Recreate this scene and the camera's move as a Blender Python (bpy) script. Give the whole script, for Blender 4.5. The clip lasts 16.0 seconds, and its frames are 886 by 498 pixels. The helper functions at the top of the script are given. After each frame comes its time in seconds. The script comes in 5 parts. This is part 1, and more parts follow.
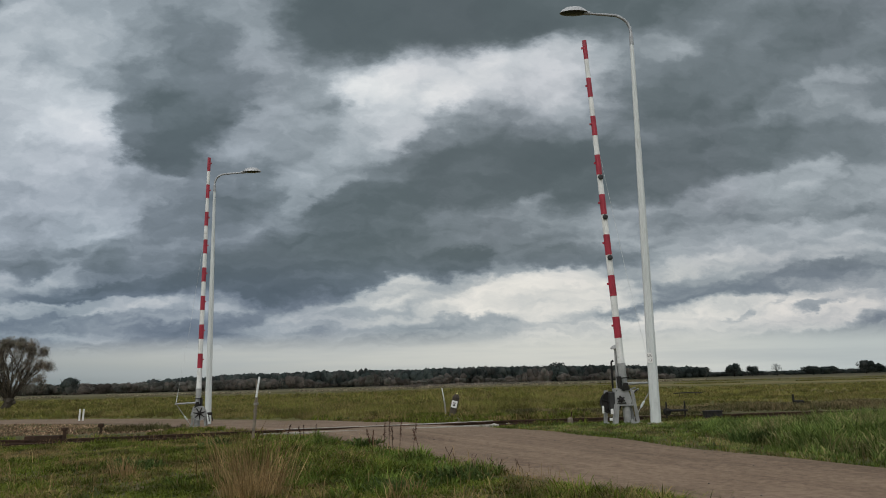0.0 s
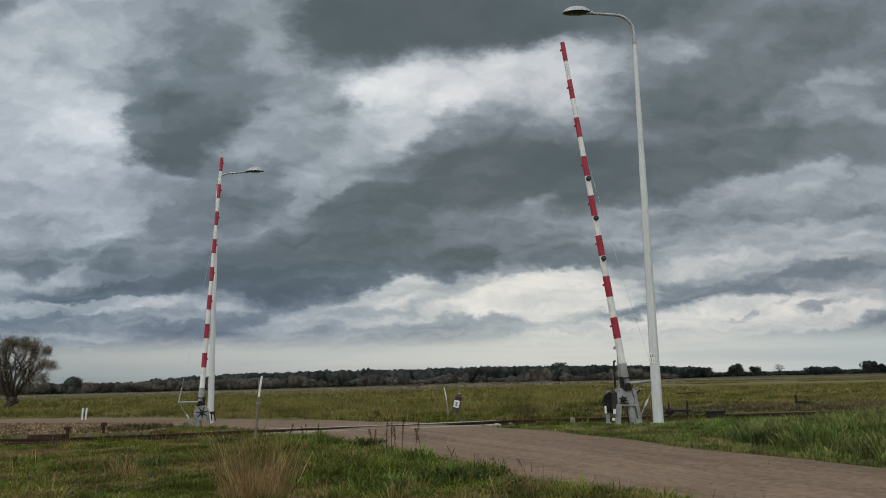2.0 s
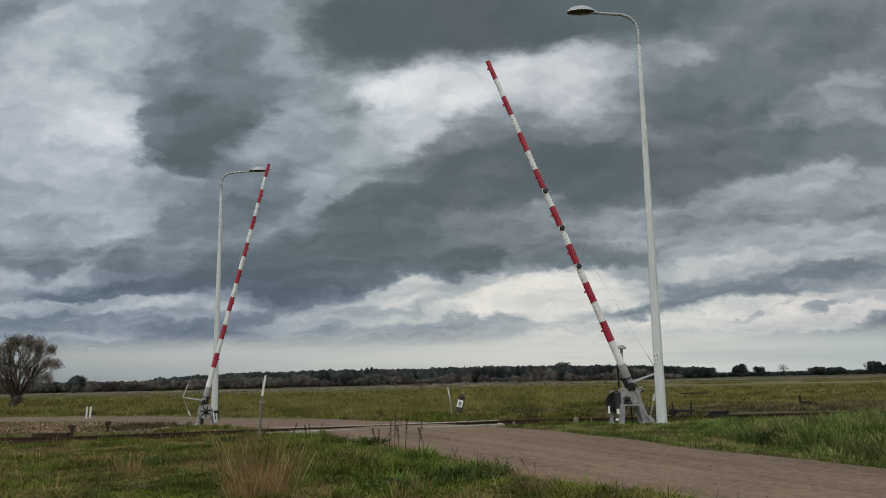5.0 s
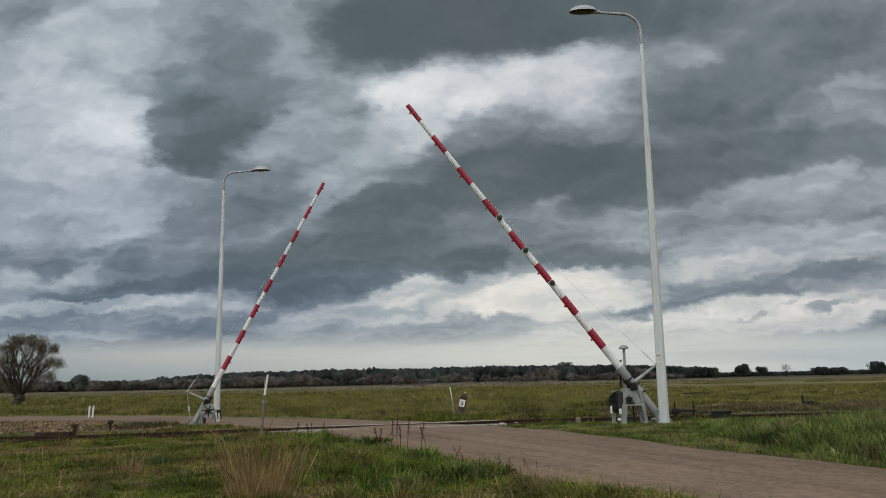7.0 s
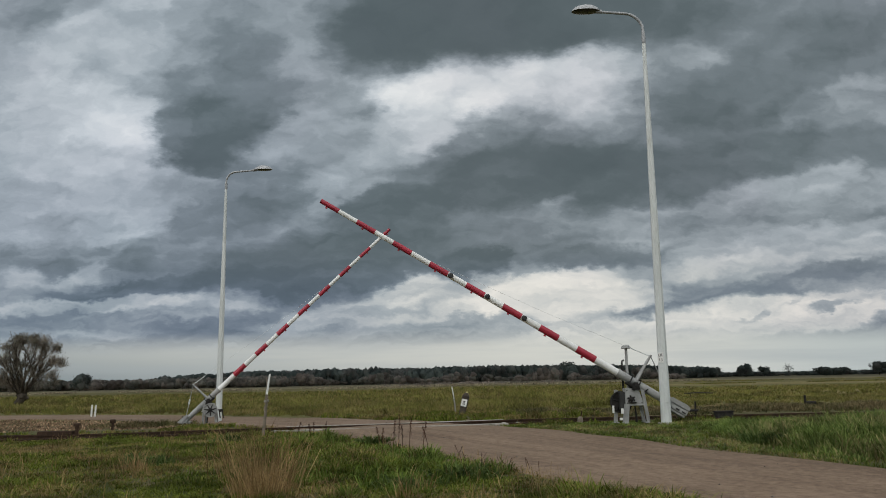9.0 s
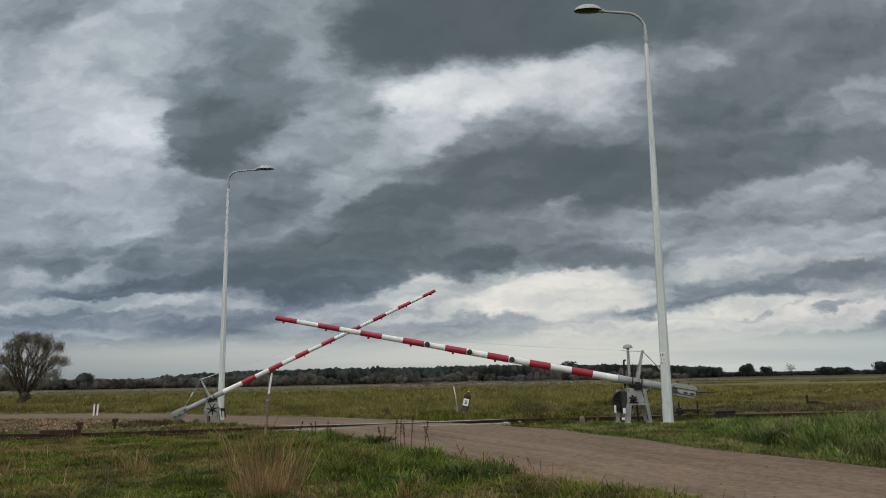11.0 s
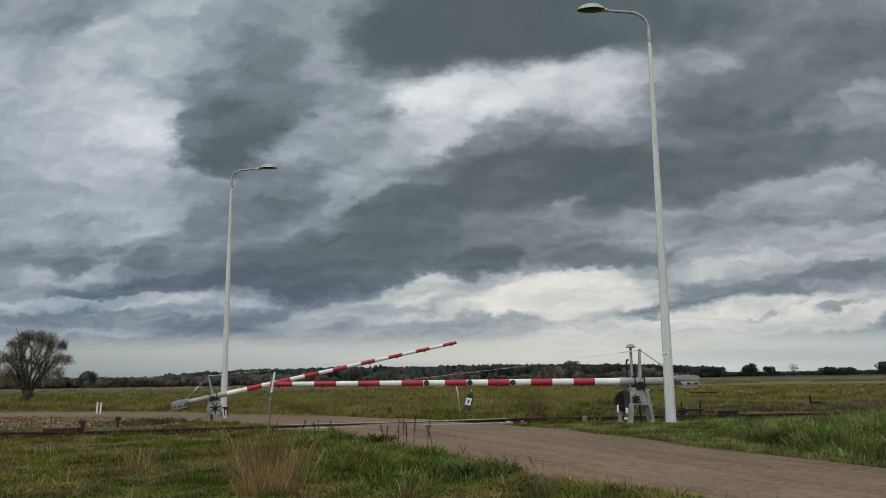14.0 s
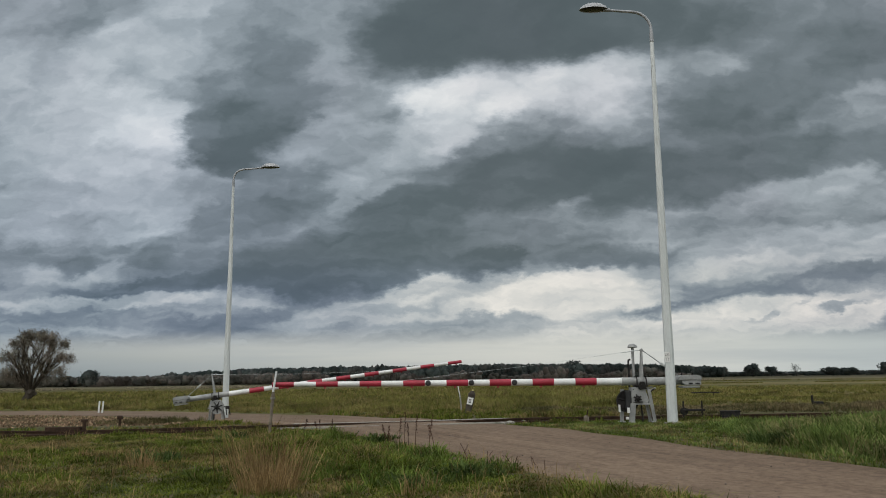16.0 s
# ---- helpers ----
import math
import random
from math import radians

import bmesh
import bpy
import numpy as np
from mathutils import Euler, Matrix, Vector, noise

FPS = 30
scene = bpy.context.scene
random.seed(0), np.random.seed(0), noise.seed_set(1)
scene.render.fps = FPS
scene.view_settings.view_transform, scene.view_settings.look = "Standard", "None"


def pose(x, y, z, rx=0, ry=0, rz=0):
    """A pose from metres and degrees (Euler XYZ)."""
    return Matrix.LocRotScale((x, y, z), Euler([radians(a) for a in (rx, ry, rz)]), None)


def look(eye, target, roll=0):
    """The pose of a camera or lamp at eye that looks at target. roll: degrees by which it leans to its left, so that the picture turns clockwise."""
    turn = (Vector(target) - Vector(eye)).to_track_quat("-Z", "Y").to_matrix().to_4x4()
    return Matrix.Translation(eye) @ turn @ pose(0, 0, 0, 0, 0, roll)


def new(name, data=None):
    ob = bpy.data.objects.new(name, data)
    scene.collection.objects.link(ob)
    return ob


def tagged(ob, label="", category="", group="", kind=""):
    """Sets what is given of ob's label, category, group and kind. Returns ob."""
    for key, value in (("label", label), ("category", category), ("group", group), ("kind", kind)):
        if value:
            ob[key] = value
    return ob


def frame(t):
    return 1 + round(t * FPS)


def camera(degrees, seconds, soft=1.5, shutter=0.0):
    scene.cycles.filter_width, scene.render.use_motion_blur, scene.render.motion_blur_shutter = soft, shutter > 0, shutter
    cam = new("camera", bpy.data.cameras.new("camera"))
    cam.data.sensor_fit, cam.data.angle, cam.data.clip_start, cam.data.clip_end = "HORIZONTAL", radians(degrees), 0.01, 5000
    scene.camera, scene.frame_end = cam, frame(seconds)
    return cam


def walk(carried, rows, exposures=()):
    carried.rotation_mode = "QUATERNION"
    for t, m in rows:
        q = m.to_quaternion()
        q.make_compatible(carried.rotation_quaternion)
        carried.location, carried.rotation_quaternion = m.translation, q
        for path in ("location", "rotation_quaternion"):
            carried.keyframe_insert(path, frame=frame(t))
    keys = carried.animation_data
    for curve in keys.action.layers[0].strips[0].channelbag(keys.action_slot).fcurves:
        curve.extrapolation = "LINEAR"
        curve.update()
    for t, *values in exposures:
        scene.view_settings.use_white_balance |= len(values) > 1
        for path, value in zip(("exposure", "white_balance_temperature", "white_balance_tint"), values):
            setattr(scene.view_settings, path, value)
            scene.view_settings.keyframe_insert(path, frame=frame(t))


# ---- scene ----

# ------------------------------------------------------------------ camera
cam = camera(59.02, 16.0, soft=1.0)


def aim(yaw, pitch, roll):
    return pose(0, 0, 1.1, 0, 0, yaw) @ pose(0, 0, 0, 90 + pitch) @ pose(0, 0, 0, 0, 0, roll)


walk(cam, [(0, aim(-.698, 9.51, -1.465)), (1, aim(-.604, 9.501, -1.407)), (2, aim(-.51, 9.493, -1.356)),
           (3, aim(-.418, 9.485, -1.311)), (4, aim(-.329, 9.476, -1.27)), (5, aim(-.241, 9.467, -1.233)),
           (6.5, aim(-.115, 9.45, -1.179)), (8, aim(.006, 9.43, -1.127)), (9, aim(.082, 9.414, -1.091)),
           (10, aim(.157, 9.397, -1.054)), (11.5, aim(.264, 9.369, -.994)), (13, aim(.368, 9.341, -.929)),
           (14.5, aim(.47, 9.314, -.859)), (16, aim(.572, 9.291, -.785))])

# ------------------------------------------------------------------ light
SKY_HEIGHT = 150.0
HAZE_COOL, HAZE_WARM = (0.225, 0.268, 0.285), (0.63, 0.635, 0.585)


def srgb(r, g, b):
    return tuple(((c / 255) / 12.92 if c < 11 else ((c / 255 + 0.055) / 1.055) ** 2.4) for c in (r, g, b)) + (1,)


class Nodes:
    """Short-hand for building a node tree."""

    def __init__(self, tree):
        self.tree = tree
        tree.nodes.clear()

    def add(self, kind, **values):
        node = self.tree.nodes.new(kind)
        for key, value in values.items():
            if key == "operation":
                node.operation = value
            elif key == "blend":
                node.blend_type = value
            elif key == "data":
                node.data_type = value
        return node

    def link(self, a, b):
        self.tree.links.new(a, b)

    def put(self, socket, value):
        if isinstance(value, bpy.types.NodeSocket):
            self.link(value, socket)
        else:
            socket.default_value = value

    def math(self, op, a, b=0.0, c=0.0, clamp=False):
        node = self.tree.nodes.new("ShaderNodeMath")
        node.operation, node.use_clamp = op, clamp
        for i, v in enumerate((a, b, c)):
            self.put(node.inputs[i], v)
        return node.outputs[0]

    def vmath(self, op, a, b=(0, 0, 0), scale=None):
        node = self.tree.nodes.new("ShaderNodeVectorMath")
        node.operation = op
        self.put(node.inputs[0], a)
        self.put(node.inputs[1], b)
        if scale is not None:
            self.put(node.inputs["Scale"], scale)
        return node.outputs["Value" if op in ("LENGTH", "DOT_PRODUCT") else "Vector"]

    def noise(self, vec, scale, detail=4, rough=0.55, distortion=0.0):
        node = self.tree.nodes.new("ShaderNodeTexNoise")
        self.put(node.inputs["Vector"], vec)
        node.inputs["Scale"].default_value = scale
        node.inputs["Detail"].default_value = detail
        node.inputs["Roughness"].default_value = rough
        node.inputs["Distortion"].default_value = distortion
        return node

    def mix(self, fac, a, b, blend="MIX"):
        node = self.tree.nodes.new("ShaderNodeMix")
        node.data_type, node.blend_type = "RGBA", blend
        self.put(node.inputs[0], fac)
        self.put(node.inputs[6], a)
        self.put(node.inputs[7], b)
        return node.outputs[2]

    def ramp(self, fac, stops):
        node = self.tree.nodes.new("ShaderNodeValToRGB")
        el = node.color_ramp.elements
        while len(el) < len(stops):
            el.new(0.5)
        for e, (p, c) in zip(el, stops):
            e.position, e.color = p, c
        self.put(node.inputs[0], fac)
        return node.outputs[0]

    def smooth(self, value, lo, hi, a=0.0, b=1.0):
        node = self.tree.nodes.new("ShaderNodeMapRange")
        node.interpolation_type = "SMOOTHSTEP"
        self.put(node.inputs[0], value)
        for i, v in enumerate((lo, hi, a, b)):
            node.inputs[1 + i].default_value = v
        return node.outputs[0]

    def xyz(self, vec):
        node = self.tree.nodes.new("ShaderNodeSeparateXYZ")
        self.put(node.inputs[0], vec)
        return node.outputs

    def join(self, x, y, z=0.0):
        node = self.tree.nodes.new("ShaderNodeCombineXYZ")
        for i, v in enumerate((x, y, z)):
            self.put(node.inputs[i], v)
        return node.outputs[0]


def haze(n, u, v):
    """The pale air over the horizon, by the direction u = x / y, v = z / y: cooler on one side, with faint streaks of cloud."""
    streak = n.noise(n.join(n.math("MULTIPLY", u, 2.2), n.math("MULTIPLY", v, 34.0), 3.0), 1.0, 5, 0.55).outputs[0]
    air = n.mix(n.smooth(n.math("ADD", u, n.math("MULTIPLY", v, 9.0)), -0.62, 0.50), (*HAZE_COOL, 1), (*HAZE_WARM, 1))
    air = n.mix(n.smooth(u, 0.22, 0.55, 0, 0.85), air, (0.44, 0.49, 0.49, 1))
    return n.mix(n.smooth(streak, 0.42, 0.66, 0, 0.42), air, (0.36, 0.40, 0.42, 1))


def make_world():
    world = bpy.data.worlds.new("overcast")
    scene.world = world
    world.use_nodes = True
    n = Nodes(world.node_tree)
    sky = n.add("ShaderNodeTexSky")
    sky.sky_type, sky.sun_disc = "NISHITA", False
    sky.sun_elevation, sky.sun_rotation = radians(48), radians(205)
    co = n.add("ShaderNodeTexCoord").outputs["Generated"]
    east, north, up = n.xyz(co)
    ahead = n.math("MAXIMUM", north, 0.05)
    low = haze(n, n.math("DIVIDE", east, ahead), n.math("DIVIDE", up, ahead))
    veil = n.mix(n.smooth(up, 0.08, 0.75), low, (1.18, 1.20, 1.18, 1))
    thin = n.mix(1.0, sky.outputs[0], (0.1, 0.1, 0.1, 1), "MULTIPLY")
    light = n.mix(n.smooth(up, 0.1, 0.5, 0.0, 0.2), veil, thin)
    bg = n.add("ShaderNodeBackground")
    n.link(light, bg.inputs[0])
    n.link(bg.outputs[0], n.add("ShaderNodeOutputWorld").inputs[0])


make_world()
sun_data = bpy.data.lights.new("sun", "SUN")
sun_data.energy, sun_data.angle, sun_data.color = 0.8, radians(35), (1.0, 0.97, 0.93)
sun = new("sun", sun_data)
sun.matrix_world = look((0, 0, 50), (0 + 50 * math.sin(radians(25)) * 0.9, 50 * math.cos(radians(25)) * 0.9, 0))
scene.view_settings.exposure = 0.0

# ------------------------------------------------------------------ materials


def surface(name, dark, light, scale=6.0, fine=60.0, rough=0.8, bump=0.3, metal=0.0, spots=None, vary=0.0, island=False, axis=None):
    """A node material: two tones by coarse and fine grain, optional third tone in spots, relief."""
    m = bpy.data.materials.new(name)
    m.use_nodes = True
    n = Nodes(m.node_tree)
    co = n.add("ShaderNodeTexCoord").outputs["Object"]
    if axis:
        co = n.vmath("MULTIPLY", co, axis)
    big, small = n.noise(co, scale, 5), n.noise(co, fine, 3, 0.6)
    f = n.math("ADD", n.math("MULTIPLY", big.outputs[0], 0.65), n.math("MULTIPLY", small.outputs[0], 0.35))
    col = n.mix(n.smooth(f, 0.34, 0.66), (*dark, 1), (*light, 1))
    if spots:
        s = n.noise(co, spots[1], 6, 0.6)
        col = n.mix(n.smooth(s.outputs[0], spots[2], spots[2] + 0.1, 0, spots[3] if len(spots) > 3 else 0.8), col, (*spots[0], 1))
    if vary:
        rnd = n.add("ShaderNodeNewGeometry").outputs["Random Per Island"] if island else n.add("ShaderNodeObjectInfo").outputs["Random"]
        k = n.math("MULTIPLY_ADD", rnd, 2 * vary, 1 - vary)
        col = n.mix(1.0, col, n.join(k, k, k), "MULTIPLY")
    b = n.add("ShaderNodeBsdfPrincipled")
    n.link(col, b.inputs["Base Color"])
    n.put(b.inputs["Roughness"], n.smooth(small.outputs[0], 0.2, 0.8, max(0.05, rough - 0.12), min(1, rough + 0.1)))
    b.inputs["Metallic"].default_value = metal
    if rough > 0.85:
        b.inputs["Specular IOR Level"].default_value = 0.2
    if bump:
        bp = n.add("ShaderNodeBump")
        bp.inputs["Strength"].default_value, bp.inputs["Distance"].default_value = bump, 0.02
        n.link(f, bp.inputs["Height"])
        n.link(bp.outputs[0], b.inputs["Normal"])
    n.link(b.outputs[0], n.add("ShaderNodeOutputMaterial").inputs[0])
    return m


def leafy(name, low, high, dry=None, share=0.0, through_light=0.25, patch_scale=0.5, tone_scale=1.5):
    """Thin leaves and blades: tone by blade, by patch and along height; some light passes through."""
    m = bpy.data.materials.new(name)
    m.use_nodes = True
    n = Nodes(m.node_tree)
    geo = n.add("ShaderNodeNewGeometry")
    rnd, place = geo.outputs["Random Per Island"], geo.outputs["Position"]
    col = n.mix(rnd, (*low, 1), (*high, 1))
    if dry:
        patch = n.noise(place, patch_scale, 4).outputs[0]
        f = n.math("ADD", n.math("MULTIPLY", n.math("FRACT", n.math("MULTIPLY", rnd, 17.3)), 0.3), n.math("MULTIPLY", patch, 1.2))
        col = n.mix(n.smooth(f, 1.02 - share * 0.65, 1.14 - share * 0.65), col, (*dry, 1))
    tone = n.smooth(n.noise(place, tone_scale, 3).outputs[0], 0.32, 0.68, 0.5, 1.4)
    col = n.mix(1.0, col, n.join(tone, tone, tone), "MULTIPLY")
    b = n.add("ShaderNodeBsdfPrincipled")
    n.link(col, b.inputs["Base Color"])
    b.inputs["Roughness"].default_value = 0.75
    b.inputs["Specular IOR Level"].default_value = 0.1
    tr = n.add("ShaderNodeBsdfTranslucent")
    n.link(col, tr.inputs[0])
    mx = n.add("ShaderNodeMixShader")
    mx.inputs[0].default_value = through_light
    n.link(b.outputs[0], mx.inputs[1])
    n.link(tr.outputs[0], mx.inputs[2])
    n.link(mx.outputs[0], n.add("ShaderNodeOutputMaterial").inputs[0])
    return m


WHITE = surface("white_paint", (0.62, 0.63, 0.61), (0.80, 0.81, 0.79), 2.5, 40, 0.45, 0, spots=((0.45, 0.44, 0.40), 9, 0.62, 0.6))
RED = surface("red_paint", (0.27, 0.013, 0.03), (0.38, 0.022, 0.046), 3, 50, 0.5, 0, spots=((0.30, 0.05, 0.05), 12, 0.62, 0.6))
GREY = surface("grey_paint", (0.215, 0.22, 0.215), (0.36, 0.365, 0.355), 4, 50, 0.5, 0.12, spots=((0.20, 0.15, 0.11), 11, 0.64, 0.6))
PALEGREY = surface("pale_grey_paint", (0.52, 0.55, 0.54), (0.66, 0.69, 0.68), 1.5, 30, 0.5, 0, axis=(1, 1, 0.25), spots=((0.40, 0.41, 0.38), 5, 0.6, 0.6))
DARK = surface("dark_steel", (0.012, 0.012, 0.012), (0.035, 0.032, 0.03), 8, 60, 0.88, 0.2)
RUST = surface("rusty_steel", (0.025, 0.016, 0.011), (0.065, 0.038, 0.025), 6, 70, 0.88, 0.3, spots=((0.12, 0.062, 0.036), 14, 0.6, 0.7))
GALV = surface("galvanised_steel", (0.26, 0.27, 0.28), (0.38, 0.39, 0.40), 5, 60, 0.45, 0, 0.3)
GLASS = surface("lamp_glass", (0.012, 0.013, 0.015), (0.03, 0.032, 0.035), 6, 60, 0.3, 0.05)
CONCRETE = surface("weathered_concrete", (0.22, 0.21, 0.18), (0.38, 0.36, 0.32), 5, 60, 0.9, 0.5, spots=((0.12, 0.13, 0.08), 7, 0.58, 0.7))
WOOD = surface("weathered_wood", (0.11, 0.09, 0.068), (0.24, 0.20, 0.155), 6, 60, 0.85, 0.5, axis=(1, 0.15, 1))
BARK = surface("bark", (0.035, 0.028, 0.022), (0.10, 0.085, 0.068), 3, 22, 0.9, 0.9, axis=(1, 1, 0.35))
YELLOW = surface("faded_yellow_paint", (0.42, 0.36, 0.10), (0.60, 0.53, 0.22), 5, 40, 0.6, 0.1)
BLACK = surface("black_paint", (0.012, 0.012, 0.012), (0.03, 0.03, 0.03), 5, 40, 0.5, 0.05)
PLATE = surface("white_enamel", (0.70, 0.70, 0.68), (0.80, 0.80, 0.78), 6, 50, 0.4, 0.03)
STONE = surface("ballast_stone", (0.07, 0.06, 0.05), (0.22, 0.19, 0.165), 9, 60, 0.9, 0.5, vary=0.4, island=True)
GRASS = leafy("meadow_grass", (0.038, 0.06, 0.008), (0.165, 0.195, 0.03), (0.25, 0.185, 0.08), 0.40)
LUSH = leafy("lush_grass", (0.055, 0.09, 0.02), (0.20, 0.262, 0.07), (0.30, 0.27, 0.12), 0.34)
REED = leafy("pale_reeds", (0.28, 0.24, 0.16), (0.46, 0.40, 0.28))
STRAW = leafy("dry_grass", (0.16, 0.10, 0.042), (0.41, 0.29, 0.14))
CROP = leafy("field_crop", (0.105, 0.112, 0.03), (0.22, 0.212, 0.056), (0.23, 0.185, 0.075), 0.42, 0.3, 0.3, 0.4)
WEED = leafy("dock_seed", (0.035, 0.018, 0.012), (0.09, 0.045, 0.03))
WILLOW = leafy("willow_leaves", (0.12, 0.112, 0.088), (0.21, 0.195, 0.155), (0.22, 0.18, 0.145), 0.5)
# leaf tones of the far wood paled: distance haze mixed into the colour
HAZY_PINE = leafy("far_wood", (0.084, 0.102, 0.094), (0.155, 0.175, 0.155), (0.185, 0.178, 0.16), 0.4, 0.2, 0.04, 0.07)
SHRUB = leafy("far_shrubs", (0.15, 0.143, 0.12), (0.25, 0.235, 0.195), (0.29, 0.24, 0.205), 0.5, 0.2, 0.05, 0.09)
SCRUB = leafy("track_scrub", (0.045, 0.05, 0.02), (0.125, 0.118, 0.05), (0.19, 0.15, 0.08), 0.45)
YOUNG = leafy("young_grass", (0.06, 0.10, 0.016), (0.165, 0.225, 0.045))
DEEP = leafy("dark_weed", (0.040, 0.065, 0.018), (0.10, 0.138, 0.038))
STUBBLE = leafy("maize_stubble", (0.14, 0.085, 0.055), (0.44, 0.31, 0.20))

# ------------------------------------------------------------------ mesh tools


def part(name, bm, material, parent=None, label=""):
    me = bpy.data.meshes.new(name)
    bm.normal_update()
    bm.to_mesh(me)
    bm.free()
    me.materials.append(material)
    ob = new(name, me)
    ob.parent = parent
    if label:
        ob["label"] = label
    return ob


def soften(ob, angle=40):
    me = ob.data
    me.polygons.foreach_set("use_smooth", [True] * len(me.polygons))
    me.set_sharp_from_angle(angle=radians(angle))
    return ob


def thing(name, label, category, m=None, group="", kind=""):
    ob = new(name)
    ob.empty_display_size = 0.2
    if m is not None:
        ob.matrix_basis = m
    return tagged(ob, label, category, group, kind)


def box(bm, size, centre=(0, 0, 0), m=None, bevel=0.0):
    tmp = bmesh.ops.create_cube(bm, size=1.0)
    verts = tmp["verts"]
    bmesh.ops.scale(bm, vec=size, verts=verts)
    if bevel:
        edges = list({e for v in verts for e in v.link_edges})
        r = bmesh.ops.bevel(bm, geom=edges, offset=bevel, segments=2, profile=0.5, affect="EDGES")
        verts = list({v for v in r["verts"]} | {v for v in verts if v.is_valid})
    bmesh.ops.translate(bm, vec=centre, verts=verts)
    if m is not None:
        bmesh.ops.transform(bm, matrix=m, verts=verts)
    return verts


def tube(bm, points, radii, sides=12, caps=True, turn=0.0):
    """A round (or many-sided) bar through points, of the radii given."""
    points = [Vector(p) for p in points]
    rings, side = [], None
    for i, p in enumerate(points):
        d = (points[min(i + 1, len(points) - 1)] - points[max(i - 1, 0)]).normalized()
        if side is None:
            side = d.orthogonal().normalized() if abs(d.z) < 0.9 else (Vector((1, 0, 0)) - d * d.x).normalized()
        side = (side - d * side.dot(d)).normalized()
        up = d.cross(side)
        r = radii[i] if hasattr(radii, "__len__") else radii
        rings.append([bm.verts.new(p + r * (math.cos(2 * math.pi * k / sides + turn) * side + math.sin(2 * math.pi * k / sides + turn) * up)) for k in range(sides)])
    for a, b in zip(rings, rings[1:]):
        for k in range(sides):
            bm.faces.new((a[k], a[(k + 1) % sides], b[(k + 1) % sides], b[k]))
    if caps:
        bm.faces.new(rings[0][::-1])
        bm.faces.new(rings[-1])
    return bm


def lathe(bm, profile, sides=24, m=None):
    """Turns (radius, height) pairs round z."""
    rings = []
    for r, z in profile:
        rings.append([bm.verts.new((r * math.cos(2 * math.pi * k / sides), r * math.sin(2 * math.pi * k / sides), z)) for k in range(sides)])
    for a, b in zip(rings, rings[1:]):
        for k in range(sides):
            bm.faces.new((a[k], a[(k + 1) % sides], b[(k + 1) % sides], b[k]))
    bm.faces.new(rings[0][::-1])
    bm.faces.new(rings[-1])
    if m is not None:
        bmesh.ops.transform(bm, matrix=m, verts=[v for ring in rings for v in ring])
    return bm


def prism(bm, outline, y0, y1):
    """An outline in x and z, between y0 and y1."""
    a = [bm.verts.new((x, y0, z)) for x, z in outline]
    b = [bm.verts.new((x, y1, z)) for x, z in outline]
    bm.faces.new(a)
    bm.faces.new(b[::-1])
    k = len(outline)
    for i in range(k):
        bm.faces.new((a[i], b[i], b[(i + 1) % k], a[(i + 1) % k]))
    return bm


def from_arrays(name, verts, faces, material, label="", category="", kind="", parent=None):
    me = bpy.data.meshes.new(name)
    me.from_pydata(verts, [], faces)
    me.materials.append(material)
    ob = new(name, me)
    ob.parent = parent
    return tagged(ob, label, category, "", kind)


def raw_mesh(name, verts, quads=None, tris=None):
    """A mesh straight from arrays of corners, four-sided and three-sided faces."""
    me = bpy.data.meshes.new(name)
    q = np.zeros((0, 4), int) if quads is None else quads
    t = np.zeros((0, 3), int) if tris is None else tris
    loops = np.concatenate([q.ravel(), t.ravel()])
    starts = np.concatenate([np.arange(len(q)) * 4, len(q) * 4 + np.arange(len(t)) * 3])
    me.vertices.add(len(verts))
    me.vertices.foreach_set("co", verts.astype(np.float32).ravel())
    me.loops.add(len(loops))
    me.loops.foreach_set("vertex_index", loops.astype(np.int32))
    me.polygons.add(len(starts))
    me.polygons.foreach_set("loop_start", starts.astype(np.int32))
    me.update(calc_edges=True)
    me.validate()
    return me


rng = np.random.default_rng(7)


def blades(name, xy, height, width, material, label, category, lean=0.35, kind="stuff"):
    """Grass: every blade a bent, tapering strip rooted in the ground."""
    k = len(xy)
    h = height if hasattr(height, "__len__") else np.full(k, height)
    h = h * rng.uniform(0.55, 1.25, k)
    a, b = rng.uniform(0, 2 * np.pi, k), rng.uniform(0, 2 * np.pi, k)
    bend = rng.uniform(0.1, 1.0, k) * lean * h
    wx, wy = np.cos(a) * width * 0.5, np.sin(a) * width * 0.5
    dx, dy = np.cos(b) * bend, np.sin(b) * bend
    x, y = xy[:, 0], xy[:, 1]
    z = ground_z(x, y) - 0.02
    v = np.zeros((k, 5, 3))
    v[:, 0] = np.stack([x - wx, y - wy, z], 1)
    v[:, 1] = np.stack([x + wx, y + wy, z], 1)
    v[:, 2] = np.stack([x + dx * 0.35 + wx * 0.75, y + dy * 0.35 + wy * 0.75, z + h * 0.6], 1)
    v[:, 3] = np.stack([x + dx * 0.35 - wx * 0.75, y + dy * 0.35 - wy * 0.75, z + h * 0.6], 1)
    v[:, 4] = np.stack([x + dx, y + dy, z + h * (1 - 0.25 * lean)], 1)
    i = np.arange(k)[:, None] * 5
    me = raw_mesh(name, v.reshape(-1, 3), i + np.array([[0, 1, 2, 3]]), i + np.array([[3, 2, 4]]))
    me.materials.append(material)
    return tagged(new(name, me), label, category, "", kind)


# ------------------------------------------------------------------ ground, road, track
def clip(a, lo, hi):
    return np.minimum(np.maximum(a, lo), hi)


